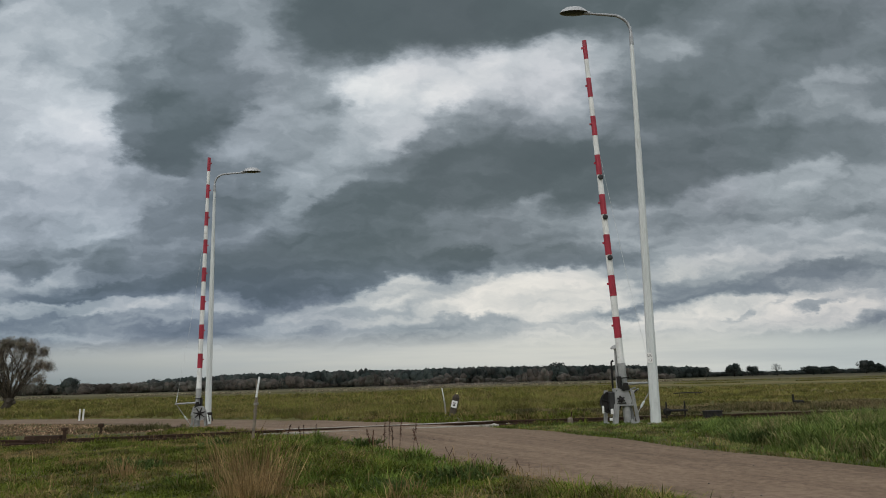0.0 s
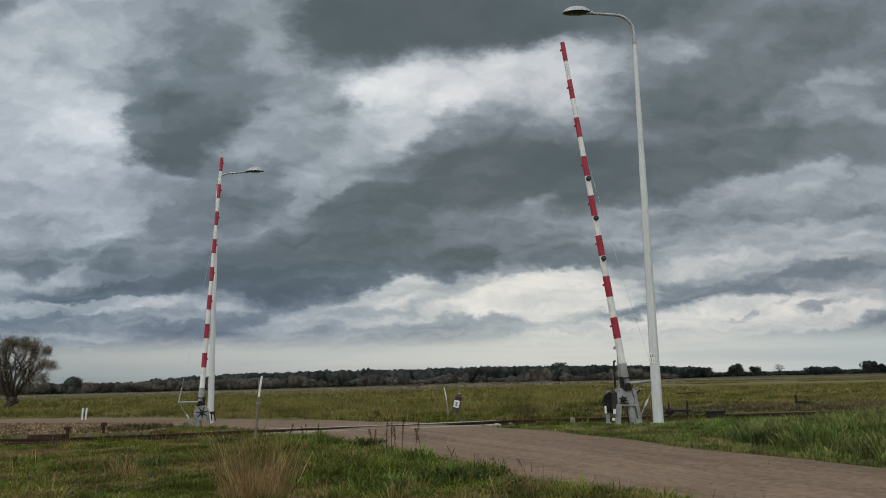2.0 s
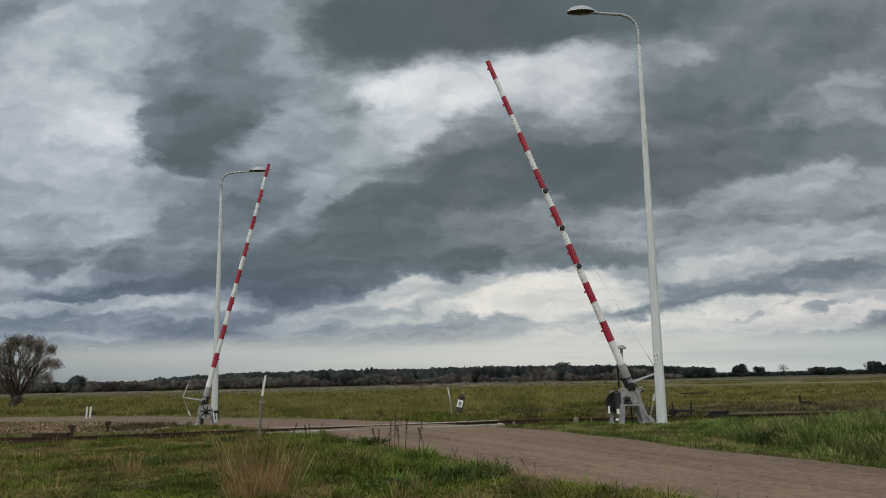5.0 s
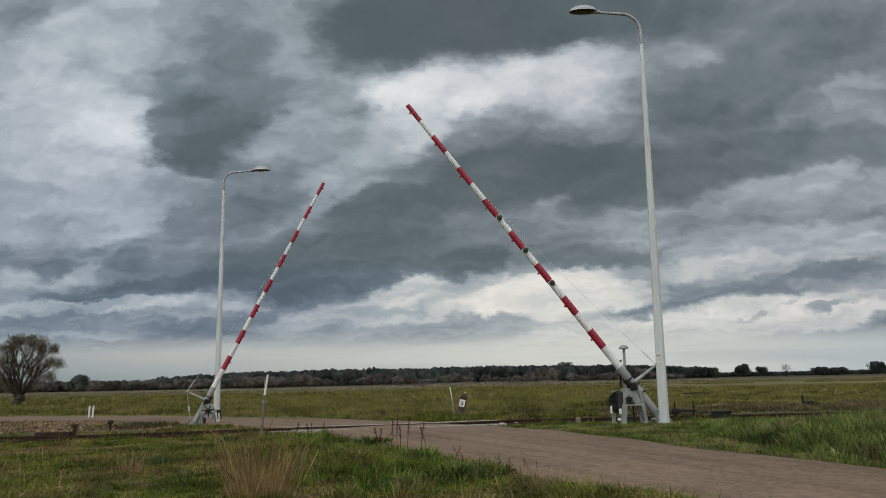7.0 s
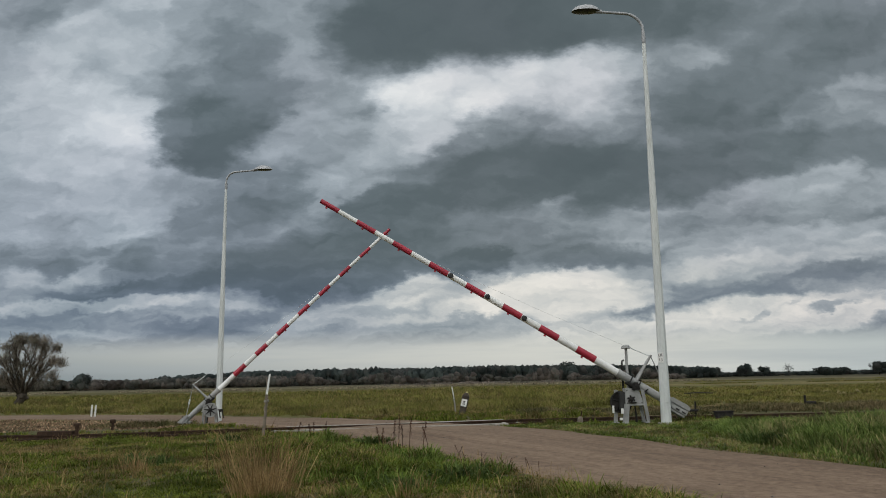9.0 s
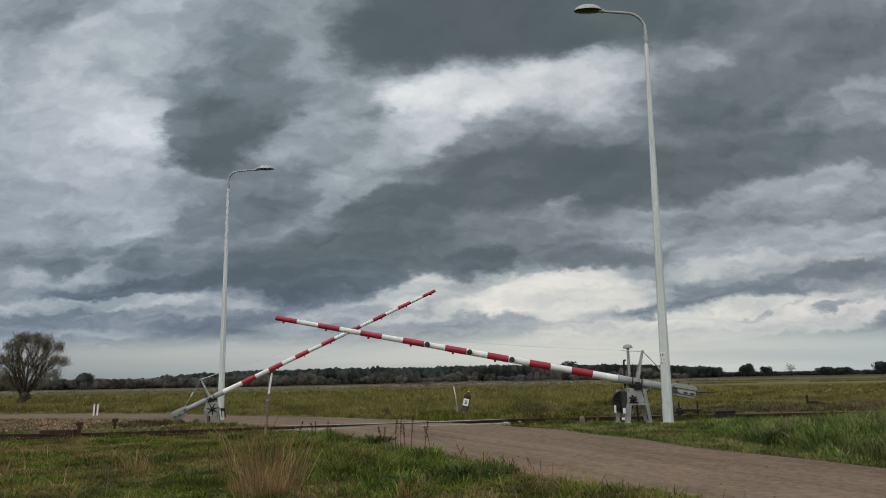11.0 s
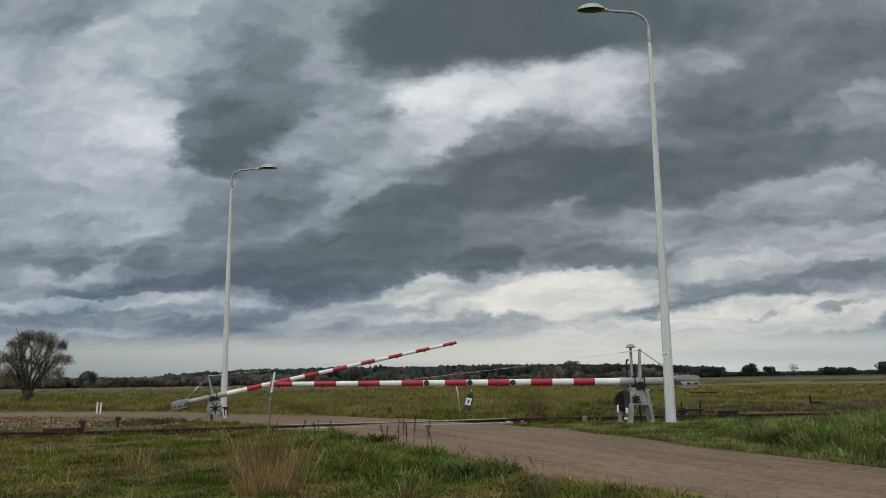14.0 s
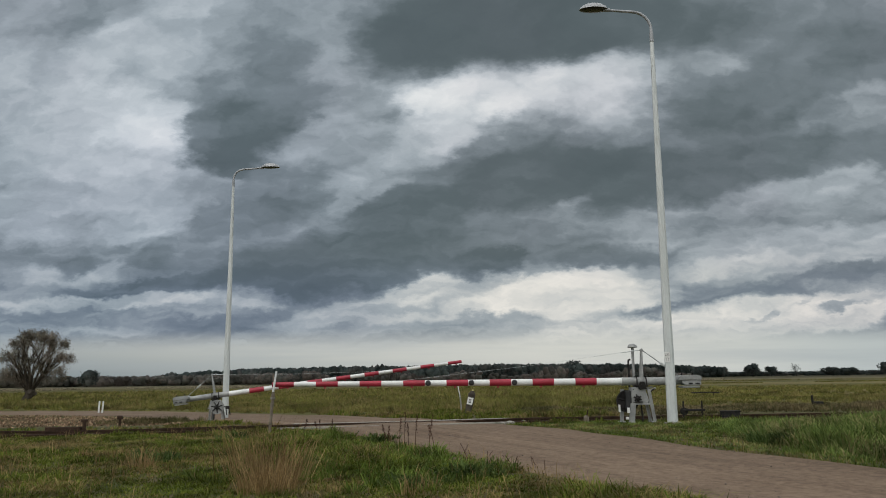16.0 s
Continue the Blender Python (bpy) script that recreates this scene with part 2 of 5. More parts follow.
def ground_z(x, y):
    x, y = np.asarray(x, float), np.asarray(y, float)
    z = -0.014 * clip(4 - x, 0, 14) * clip((y - 8) / 11, 0, 1) - 0.012 * clip(y - 19, 0, 14) - 0.0025 * clip(y - 33, 0, 600)
    z = z - 0.03 * clip(19 - y, 0, 19)
    z = z - 0.09 * np.exp(-((y - 20.9) / 1.3) ** 2)
    return z + 0.015 * np.sin(x * 1.3 + 0.7 * y) * np.sin(y * 0.9 - 0.4 * x) * clip((60 - y) / 20, 0, 1)


ROAD = [Vector(p) for p in ((22, -22), (16, -10), (11.5, -2), (7.5, 4.75), (5.2, 8.45), (3.4, 11.45), (1.7, 14.55), (-0.43, 18.25), (-1.85, 21),
                            (-3.6, 24), (-6.2, 27.7), (-9.6, 32), (-13.5, 35.5), (-18, 37.8), (-26, 40.5), (-45, 45.5), (-90, 56), (-200, 80))]
ROAD_HALF = 1.96


def spline(points, step=0.4):
    out = []
    for i in range(len(points) - 1):
        p0, p1, p2, p3 = points[max(i - 1, 0)], points[i], points[i + 1], points[min(i + 2, len(points) - 1)]
        k = max(2, int((p2 - p1).length / step))
        for j in range(k):
            t = j / k
            out.append(0.5 * (2 * p1 + (p2 - p0) * t + (2 * p0 - 5 * p1 + 4 * p2 - p3) * t * t + (3 * p1 - p0 - 3 * p2 + p3) * t ** 3))
    return out + [points[-1]]


CENTRE = np.array([tuple(p) for p in spline(ROAD)])


def road_distance(x, y):
    d = np.full(len(x), 1e9)
    near = CENTRE[(CENTRE[:, 1] < 60) & (CENTRE[:, 1] > -5)]
    for cx, cy in near[::2]:
        d = np.minimum(d, np.hypot(x - cx, y - cy))
    return d


def rail_y(x):
    return 19.75 + 0.03 * np.asarray(x, float)


def ground_material():
    m = bpy.data.materials.new("ground_soil")
    m.use_nodes = True
    n = Nodes(m.node_tree)
    co = n.add("ShaderNodeTexCoord").outputs["Object"]
    y = n.xyz(co)[1]
    big, mid, fine = n.noise(co, 0.25, 5).outputs[0], n.noise(co, 1.6, 5).outputs[0], n.noise(co, 22, 4).outputs[0]
    near = n.mix(n.smooth(mid, 0.38, 0.62), (0.055, 0.065, 0.022, 1), (0.13, 0.105, 0.06, 1))
    wide = n.vmath("MULTIPLY", co, (0.004, 0.03, 1))
    strips = n.noise(wide, 1.0, 5).outputs[0]
    far = n.mix(n.smooth(strips, 0.4, 0.6), (0.115, 0.115, 0.035, 1), (0.23, 0.19, 0.085, 1))
    far = n.mix(n.smooth(big, 0.45, 0.7, 0, 0.4), far, (0.08, 0.09, 0.03, 1))
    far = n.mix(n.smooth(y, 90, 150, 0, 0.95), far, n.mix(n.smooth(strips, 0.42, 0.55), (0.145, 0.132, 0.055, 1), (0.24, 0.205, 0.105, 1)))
    streak = n.smooth(n.noise(n.vmath("MULTIPLY", co, (0.035, 0.33, 1)), 1.0, 7, 0.65).outputs[0], 0.3, 0.7, 0.62, 1.2)
    far = n.mix(1.0, far, n.join(streak, streak, streak), "MULTIPLY")
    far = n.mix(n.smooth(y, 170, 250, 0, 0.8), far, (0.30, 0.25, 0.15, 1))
    col = n.mix(n.smooth(y, 28, 34), near, far)
    col = n.mix(n.smooth(fine, 0.3, 0.7, 0, 0.5), col, n.mix(0.5, col, (0.04, 0.035, 0.02, 1)))
    b = n.add("ShaderNodeBsdfPrincipled")
    n.link(col, b.inputs["Base Color"])
    b.inputs["Roughness"].default_value = 0.95
    b.inputs["Specular IOR Level"].default_value = 0.1
    bp = n.add("ShaderNodeBump")
    bp.inputs["Strength"].default_value, bp.inputs["Distance"].default_value = 0.8, 0.05
    n.link(n.math("ADD", mid, fine), bp.inputs["Height"])
    n.link(bp.outputs[0], b.inputs["Normal"])
    n.link(b.outputs[0], n.add("ShaderNodeOutputMaterial").inputs[0])
    return m


def build_ground():
    near = np.arange(-40, 40.1, 0.5)
    out = 40 + np.cumsum(np.geomspace(0.8, 700, 38))
    xs = np.concatenate([-out[::-1], near, out])
    ys = np.concatenate([-8 - np.cumsum(np.geomspace(1, 700, 30))[::-1], np.arange(-8, 60.1, 0.5), 60 + np.cumsum(np.geomspace(0.8, 700, 38))])
    gx, gy = np.meshgrid(xs, ys)
    gz = ground_z(gx, gy)
    v = np.stack([gx, gy, gz], -1).reshape(-1, 3)
    w = len(xs)
    i = (np.arange(len(ys) - 1)[:, None] * w + np.arange(w - 1)[None]).reshape(-1, 1)
    me = raw_mesh("ground", v, i + np.array([[0, 1, w + 1, w]]))
    me.polygons.foreach_set("use_smooth", [True] * len(me.polygons))
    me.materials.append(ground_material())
    tagged(new("ground", me), "grassy earth ground and wide flat farm fields", "ground", kind="structure")


def road_material():
    m = bpy.data.materials.new("packed_dirt_road")
    m.use_nodes = True
    n = Nodes(m.node_tree)
    co = n.add("ShaderNodeTexCoord").outputs["Object"]
    along = n.add("ShaderNodeUVMap").outputs[0]
    lane = n.noise(n.vmath("MULTIPLY", along, (0.07, 2.4, 1)), 1.0, 6, 0.6).outputs[0]
    big, mid, fine = n.noise(co, 0.5, 5).outputs[0], n.noise(co, 9, 8, 0.72).outputs[0], n.noise(co, 70, 3).outputs[0]
    f = n.math("ADD", n.math("MULTIPLY", lane, 0.36), n.math("ADD", n.math("MULTIPLY", big, 0.14), n.math("MULTIPLY", mid, 0.50)))
    col = n.ramp(n.smooth(f, 0.38, 0.62), [(0, (0.100, 0.066, 0.042, 1)), (0.5, (0.150, 0.103, 0.069, 1)), (1, (0.215, 0.154, 0.106, 1))])
    col = n.mix(n.smooth(fine, 0.55, 0.75, 0, 0.3), col, (0.30, 0.25, 0.20, 1))
    col = n.mix(n.smooth(mid, 0.62, 0.72, 0, 0.5), col, (0.12, 0.09, 0.065, 1))
    b = n.add("ShaderNodeBsdfPrincipled")
    n.link(col, b.inputs["Base Color"])
    b.inputs["Roughness"].default_value = 0.85
    b.inputs["Specular IOR Level"].default_value = 0.25
    bp = n.add("ShaderNodeBump")
    bp.inputs["Strength"].default_value, bp.inputs["Distance"].default_value = 0.7, 0.03
    n.link(n.math("ADD", f, n.math("MULTIPLY", fine, 0.3)), bp.inputs["Height"])
    n.link(bp.outputs[0], b.inputs["Normal"])
    n.link(b.outputs[0], n.add("ShaderNodeOutputMaterial").inputs[0])
    return m


def build_road():
    verts, faces, uvs = [], [], []
    across = 15
    run = 0.0
    for i, c in enumerate(CENTRE):
        d = CENTRE[min(i + 1, len(CENTRE) - 1)] - CENTRE[max(i - 1, 0)]
        d = d / np.hypot(*d)
        side = np.array((d[1], -d[0]))
        if i:
            run += np.hypot(*(c - CENTRE[i - 1]))
        for k in range(across):
            s = k / (across - 1) * 2 - 1
            wob = 0.22 * noise.noise((c[0] * 0.6, c[1] * 0.6, 3.0 + 5 * (s > 0))) if abs(s) > 0.8 else 0
            p = c + side * s * (ROAD_HALF + wob + 0.15)
            rise = 0.045 * (1 - abs(s) ** 6) - 0.03 * (abs(s) > 0.99) + 0.008 * math.cos(s * 7)
            rise += 0.07 * math.exp(-((p[1] - 20.9) / 1.3) ** 2) * (abs(s) < 0.99)
            verts.append((p[0], p[1], float(ground_z(p[0], p[1])) + rise))
            uvs.append((run, s * ROAD_HALF))
        if i:
            for k in range(across - 1):
                a = (i - 1) * across + k
                faces.append((a, a + 1, a + across + 1, a + across))
    ob = from_arrays("road", verts, faces, road_material(), "packed brown dirt road with wheel tracks", "road", "structure")
    me = ob.data
    lay = me.uv_layers.new(name="run")
    lay.data.foreach_set("uv", [c for l in me.loops for c in uvs[l.vertex_index]])
    me.polygons.foreach_set("use_smooth", [True] * len(me.polygons))
    if me.polygons[0].normal.z < 0:
        me.flip_normals()


RAIL_TOP = 0.12


def rail_height(x):
    return float(ground_z(x, rail_y(x) + 0.7)) + RAIL_TOP


def build_track():
    track = thing("railway_track", "rusty single railway track sunk in grass", "railway track", kind="structure")
    for off, lab in ((0.0, "rusty near rail"), (1.5, "rusty far rail")):
        bm = bmesh.new()
        prof = [(-0.06, -0.14), (0.06, -0.14), (0.06, -0.125), (0.012, -0.10), (0.012, -0.035), (0.035, -0.03), (0.035, 0), (-0.035, 0), (-0.035, -0.03), (-0.012, -0.035), (-0.012, -0.10), (-0.06, -0.125)]
        rings = []
        for x in np.arange(-70, 91, 2.0):
            y, z = float(rail_y(x)) + off, rail_height(x)
            rings.append([bm.verts.new((x, y + a, z + b)) for a, b in prof])
        for a, b in zip(rings, rings[1:]):
            for k in range(len(prof)):
                bm.faces.new((a[k], b[k], b[(k + 1) % len(prof)], a[(k + 1) % len(prof)]))
        part("rail", bm, RUST, track, lab)
    for i in range(40):
        x = -14 + i * 0.65
        if -5.2 < x < 1.9:
            continue
        bm = bmesh.new()
        box(bm, (0.24, 2.5, 0.14), (x, float(rail_y(x)) + 0.75, rail_height(x) - 0.20), bevel=0.01)
        part("sleeper", bm, WOOD, track)
    # pale concrete edging along the rails where the road crosses
    for off in (-0.11, 1.61):
        for a, b in ((-4.3, -1.4), (-1.35, 1.5)):
            bm = bmesh.new()
            za, zb = rail_height(a), rail_height(b)
            ang = math.atan2(zb - za, b - a)
            box(bm, (b - a, 0.10, 0.12), (0, 0, 0), pose((a + b) / 2, float(rail_y((a + b) / 2)) + off, (za + zb) / 2 - 0.052, 0, -math.degrees(ang), 1.15), bevel=0.012)
            part("crossing_beam", bm, CONCRETE, track, "pale worn concrete crossing beam")


# ------------------------------------------------------------------ barriers


def build_arm(root, pivot, wheel_side, L, lamps):
    """The boom: white tube with red bands, grey butt, counterweight, stay mast and wires."""

    def rad(s):
        return 0.088 - 0.036 * max(0, s) / L

    bm = bmesh.new()
    tube(bm, [(s, 0, 0) for s in (0.42, 2, 4, 6, L - 0.01)], [rad(s) for s in (0.42, 2, 4, 6, L)], 20)
    arm = soften(part("arm", bm, WHITE, root, "red and white striped barrier boom"))
    arm.matrix_basis = pivot
    for k in range(8):
        a, b = L - k - 0.5, L - k
        bm = bmesh.new()
        tube(bm, [(a, 0, 0), (b, 0, 0)], [rad(a) + 0.004, rad(b) + 0.004], 20)
        soften(part("red_band", bm, RED, arm))
        bm = bmesh.new()
        box(bm, (0.05, 0.03, 0.05), (b - 0.2, 0, -rad(b) - 0.02), bevel=0.006)
        part("hook", bm, RED, arm)
    bm = bmesh.new()
    tube(bm, [(-1.05, 0, 0), (-0.3, 0, 0), (0.42, 0, 0)], [0.085, 0.094, 0.092], 20)
    tube(bm, [(0.40, 0, 0), (0.45, 0, 0)], [0.10, 0.10], 20)
    soften(part("butt_tube", bm, GREY, arm, "grey painted steel butt"))
    # weights clamped to the butt: a domed top plate, a slotted block, a short lower plate
    bm = bmesh.new()
    prism(bm, [(-1.40, 0.02), (-0.84, 0.02), (-0.84, 0.07), (-0.92, 0.13), (-1.30, 0.14), (-1.40, 0.11)], -0.19, 0.19)
    bmesh.ops.bevel(bm, geom=list(bm.edges), offset=0.012, segments=2, affect="EDGES")
    part("counterweight", bm, GREY, arm, "grey cast iron weight plate")
    bm = bmesh.new()
    prism(bm, [(-1.39, -0.10), (-1.02, -0.10), (-0.94, -0.04), (-0.94, 0.014), (-1.39, 0.014)], -0.17, 0.17)
    bmesh.ops.bevel(bm, geom=list(bm.edges), offset=0.01, segments=2, affect="EDGES")
    block = part("counterweight", bm, GREY, arm, "grey cast iron weight block")
    # solid dark bars added for the shade inside the block's slots
    for x in (-1.30, -1.14):
        bm = bmesh.new()
        box(bm, (0.10, 0.36, 0.035), (x, 0, -0.06), bevel=0.006)
        part("slot", bm, DARK, block)
    bm = bmesh.new()
    box(bm, (0.42, 0.28, 0.05), (-1.16, 0, -0.135), bevel=0.012)
    part("counterweight", bm, GREY, arm, "grey cast iron weight plate")
    for x in (-1.28, -1.02):
        bm = bmesh.new()
        lathe(bm, [(0.022, 0.12), (0.022, 0.16), (0.012, 0.165), (0.012, 0.19)], 6, pose(x, -0.08, 0))
        part("bolt", bm, DARK, arm)
    # two-legged stay mast with its rods
    bm = bmesh.new()
    for y in (-0.07, 0.07):
        tube(bm, [(-0.03, y, 0.05), (-0.06, y * 0.25, 0.74)], [0.036, 0.022], 8)
    tube(bm, [(-0.045, -0.045, 0.40), (-0.045, 0.045, 0.40)], 0.014, 6)
    tube(bm, [(-0.06, -0.05, 0.735), (-0.06, 0.05, 0.735)], 0.026, 8)
    soften(part("stay_mast", bm, GREY, arm))
    bm = bmesh.new()
    tube(bm, [(-0.06, 0.02, 0.73), (-0.98, 0.02, 0.07)], 0.012, 6)
    stay = part("back_stay", bm, GREY, arm)
    bm = bmesh.new()
    tube(bm, [(-0.46, 0.02, 0.443), (-0.49, 0.02, 0.4215), (-0.58, 0.02, 0.357), (-0.61, 0.02, 0.335)], [0.014, 0.028, 0.028, 0.014], 8)
    part("turnbuckle", bm, PALEGREY, stay)
    bm = bmesh.new()
    tube(bm, [(-0.06, -0.02, 0.73), (0.42, -0.02, 0.667)], 0.012, 6)
    part("fore_rod", bm, PALEGREY, arm)
    bm = bmesh.new()
    tube(bm, [(0.42, -0.02, 0.667), (2.6, -0.02, 0.38), (5.6, 0, 0.06)], 0.003, 5)
    part("stay_wire", bm, PALEGREY, arm)
    for s in lamps:
        bm = bmesh.new()
        lathe(bm, [(0.062, 0), (0.066, 0.03), (0.055, 0.055), (0.03, 0.06)], 16, pose(s, -wheel_side * (rad(s) - 0.01), 0, 90 * wheel_side))
        part("reflector", bm, BLACK, arm, "small round dark lamp")
    bm = bmesh.new()
    box(bm, (0.30, 0.30, 0.05), (0, 0, -0.10), bevel=0.012)
    for x in (-0.11, 0.11):
        tube(bm, [(x, -0.12, -0.10), (x, -0.12, 0.04), (x, -0.08, 0.11), (x, 0.08, 0.11), (x, 0.12, 0.04), (x, 0.12, -0.10)], 0.014, 6)
    part("clamp", bm, DARK, arm)
    return arm


def build_barrier(m, height, wheel_side, label, front, legs, cog):
    """Drive stand of a level-crossing barrier. wheel_side: +1 or -1, the side (in y) of the crank. front: the housing's outline; legs: x at top and foot, top height, y, half width."""
    root = thing("crossing_barrier", label, "barrier", m, "crossing barriers")
    bm = bmesh.new()
    prism(bm, front, -0.12, 0.12)
    bmesh.ops.bevel(bm, geom=list(bm.edges), offset=0.012, segments=2, affect="EDGES")
    body = part("housing", bm, GREY, root, "grey steel drive housing")
    lo, hi = min(z for x, z in front), max(z for x, z in front)
    left, right = min(x for x, z in front), max(x for x, z in front)
    bm = bmesh.new()
    box(bm, (right - left + 0.03, 0.26, 0.03), ((left + right) / 2, 0, lo + 0.012), bevel=0.006)
    part("flange", bm, GREY, body)
    for x0, x1, top, y, half in legs:
        bm = bmesh.new()
        prism(bm, [(x0 - half, top), (x0 + half, top), (x1 + half, -0.05), (x1 - half, -0.05)], y - 0.012, y + 0.012)
        edge = half if x1 > x0 else -half
        prism(bm, [(x0 + edge - 0.008, top), (x0 + edge + 0.008, top), (x1 + edge + 0.008, -0.05), (x1 + edge - 0.008, -0.05)], y - 0.035, y + 0.035)
        box(bm, (0.15, 0.11, 0.02), (x1, y, 0.03), bevel=0.004)
        part("leg", bm, GREY, root, "grey angle-iron leg")
    bm = bmesh.new()
    tube(bm, [((left + right) / 2 - 0.03, 0.0, lo + 0.03), ((left + right) / 2 - 0.06, 0.0, -0.04)], 0.022, 8)
    part("drive_rod", bm, DARK, root, "dark drive rod into the ground")
    for x, z in ((left + 0.06, lo + 0.06), (right - 0.05, lo + 0.06), (right - 0.05, hi - 0.05), ((left + right) / 2, hi - 0.05)):
        bm = bmesh.new()
        lathe(bm, [(0.014, 0), (0.014, 0.012), (0.006, 0.014)], 6, pose(x, wheel_side * 0.118, z, -90 * wheel_side))
        part("bolt", bm, DARK, body)
    if cog:
        bm = bmesh.new()
        cx, cz = cog
        lathe(bm, [(0.055, 0), (0.06, 0.03), (0.03, 0.04), (0.03, 0.10)], 14, pose(cx, wheel_side * 0.12, cz, -90 * wheel_side))
        hub = part("crank_hub", bm, DARK, body, "dark greasy crank hub")
        for a in (20, 75, 150, 200, 265, 320):
            c, e = math.cos(radians(a)), math.sin(radians(a))
            bm = bmesh.new()
            box(bm, (0.05, 0.03, 0.035), (0, 0, 0), pose(cx + 0.07 * c, wheel_side * 0.14, cz + 0.065 * e, 0, -a, 0), bevel=0.006)
            part("tooth", bm, DARK, hub)
        bm = bmesh.new()
        box(bm, (0.20, 0.02, 0.025), (cx - 0.02, wheel_side * 0.145, cz - 0.085), bevel=0.005)
        part("crank_lip", bm, DARK, hub)
    bm = bmesh.new()
    for y in (-0.16, 0.16):
        prism(bm, [(-0.10, hi - 0.04), (0.10, hi - 0.04), (0.05, height + 0.06), (-0.05, height + 0.06)], y - 0.012, y + 0.012)
        box(bm, (0.16, 0.05, 0.03), (0, y * 0.85, hi - 0.03), bevel=0.005)
    tube(bm, [(0, -0.2, height - 0.02), (0, 0.2, height - 0.02)], 0.03, 12)
    part("bearing", bm, DARK, root)
    return root


def crank_wheel(root, centre, r, side, material, spokes=6):
    bm = bmesh.new()
    lathe(bm, [(r * 0.90, 0), (r, 0), (r, 0.05), (r * 0.92, 0.055), (r * 0.88, 0.03), (0.02, 0.03)], 28, pose(*centre, -90 * side))
    wheel = soften(part("wheel", bm, material, root))
    for k in range(spokes):
        a = 2 * math.pi * k / spokes + 0.3
        bm = bmesh.new()
        p = [Vector((centre[0] + q * r * math.cos(a), centre[1] + side * 0.04, centre[2] + q * r * math.sin(a))) for q in (0.1, 0.85)]
        tube(bm, p, [0.03, 0.012], 6)
        part("spoke", bm, DARK, wheel)
    bm = bmesh.new()
    lathe(bm, [(0.05, 0), (0.05, 0.06), (0.03, 0.07)], 14, pose(centre[0], centre[1] + side * 0.03, centre[2], -90 * side))
    part("hub", bm, DARK, wheel)
    return wheel


def build_barriers():
    made = []
    # beside the near side of the track, boom reaching across the road
    near = build_barrier(pose(4.39, 18.65, float(ground_z(4.39, 18.65)), 0, 0, 183.2), 0.89, 1, "grey level-crossing barrier with red and white boom and bell",
                         [(0.26, 0.42), (0.25, 0.82), (-0.06, 0.82), (-0.19, 0.42)],
                         [(0.22, 0.28, 0.46, 0.12, 0.06), (0.40, 0.45, 0.78, -0.10, 0.035), (-0.15, -0.27, 0.76, 0.12, 0.03), (-0.15, -0.24, 0.46, -0.12, 0.03)], (0.12, 0.57))
    h = 0.940 - float(ground_z(4.39, 18.65))
    made.append((near, build_arm(near, pose(0, 0, h), -1, 8.545, (2.97, 3.97, 4.97)), h))
    crank_wheel(near, (0.31, -0.08, 0.50), 0.26, 1, DARK, 5)
    bm = bmesh.new()
    box(bm, (0.13, 0.12, 0.40), (0.32, 0.06, 0.54), bevel=0.012)
    cover = part("motor_cover", bm, BLACK, near, "black motor cover with white striped foot")
    for size, at in (((0.045, 0.03, 0.17), (0.52, 0.0, 0.34)), ((0.06, 0.03, 0.12), (0.345, 0.13, 0.30)), ((0.07, 0.03, 0.06), (0.37, 0.10, 0.12))):
        bm = bmesh.new()
        box(bm, size, at, bevel=0.006)
        part("white_stripe", bm, PLATE, cover, "white painted plate")
    # links between the stand and the boom's butt
    bm = bmesh.new()
    tube(bm, [(-0.08, 0.05, 0.80), (-0.22, 0.05, 0.74), (-0.34, 0.05, 0.80)], 0.024, 8)
    tube(bm, [(-0.06, -0.05, 0.77), (-0.20, -0.05, 0.80), (-0.30, -0.05, 0.83)], 0.02, 8)
    part("link", bm, GREY, near, "bent steel link under the butt")
    bm = bmesh.new()
    tube(bm, [(-0.10, 0.09, 0.62), (-0.30, 0.09, 0.79)], 0.016, 6)
    part("link_rod", bm, DARK, near)
    bm = bmesh.new()
    tube(bm, [(0.11, -0.12, 0.7), (0.11, -0.12, 1.74)], 0.033, 12)
    mast = soften(part("bell_mast", bm, GREY, near))
    bm = bmesh.new()
    lathe(bm, [(0.10, 1.74), (0.115, 1.75), (0.105, 1.79), (0.06, 1.825), (0.01, 1.835)], 22, pose(0.11, -0.12, 0))
    soften(part("bell", bm, GREY, mast, "pale domed warning bell"))
    bm = bmesh.new()
    tube(bm, [(0.22, -0.14, 0.75), (0.22, -0.14, 1.40), (0.215, -0.14, 1.45), (0.17, -0.13, 1.47)], 0.024, 8)
    part("bracket_rod", bm, DARK, near)
    # beyond the track
    zl = float(ground_z(-8.17, 27.33))
    far = build_barrier(pose(-8.17, 27.33, zl, 0, 0, 7.82), 0.577 - zl - 0.05, -1, "grey level-crossing barrier with spoked crank wheel and striped boom",
                        [(-0.22, 0.40), (-0.15, 0.577 - zl - 0.15), (0.18, 0.577 - zl - 0.15), (0.24, 0.40)],
                        [(-0.14, -0.17, 0.45, -0.11, 0.03), (0.22, 0.27, 0.45, -0.11, 0.03), (-0.10, -0.10, 0.45, 0.11, 0.03), (0.22, 0.30, 0.45, 0.11, 0.03)], None)
    made.append((far, build_arm(far, pose(0, 0, 0.577 - zl), 1, 8.64, ()), 0.577 - zl))
    crank_wheel(far, (0.08, -0.16, 0.46), 0.24, -1, GREY, 7)
    bm = bmesh.new()
    box(bm, (0.14, 0.10, 0.10), (0.42, -0.10, 0.44), bevel=0.015)
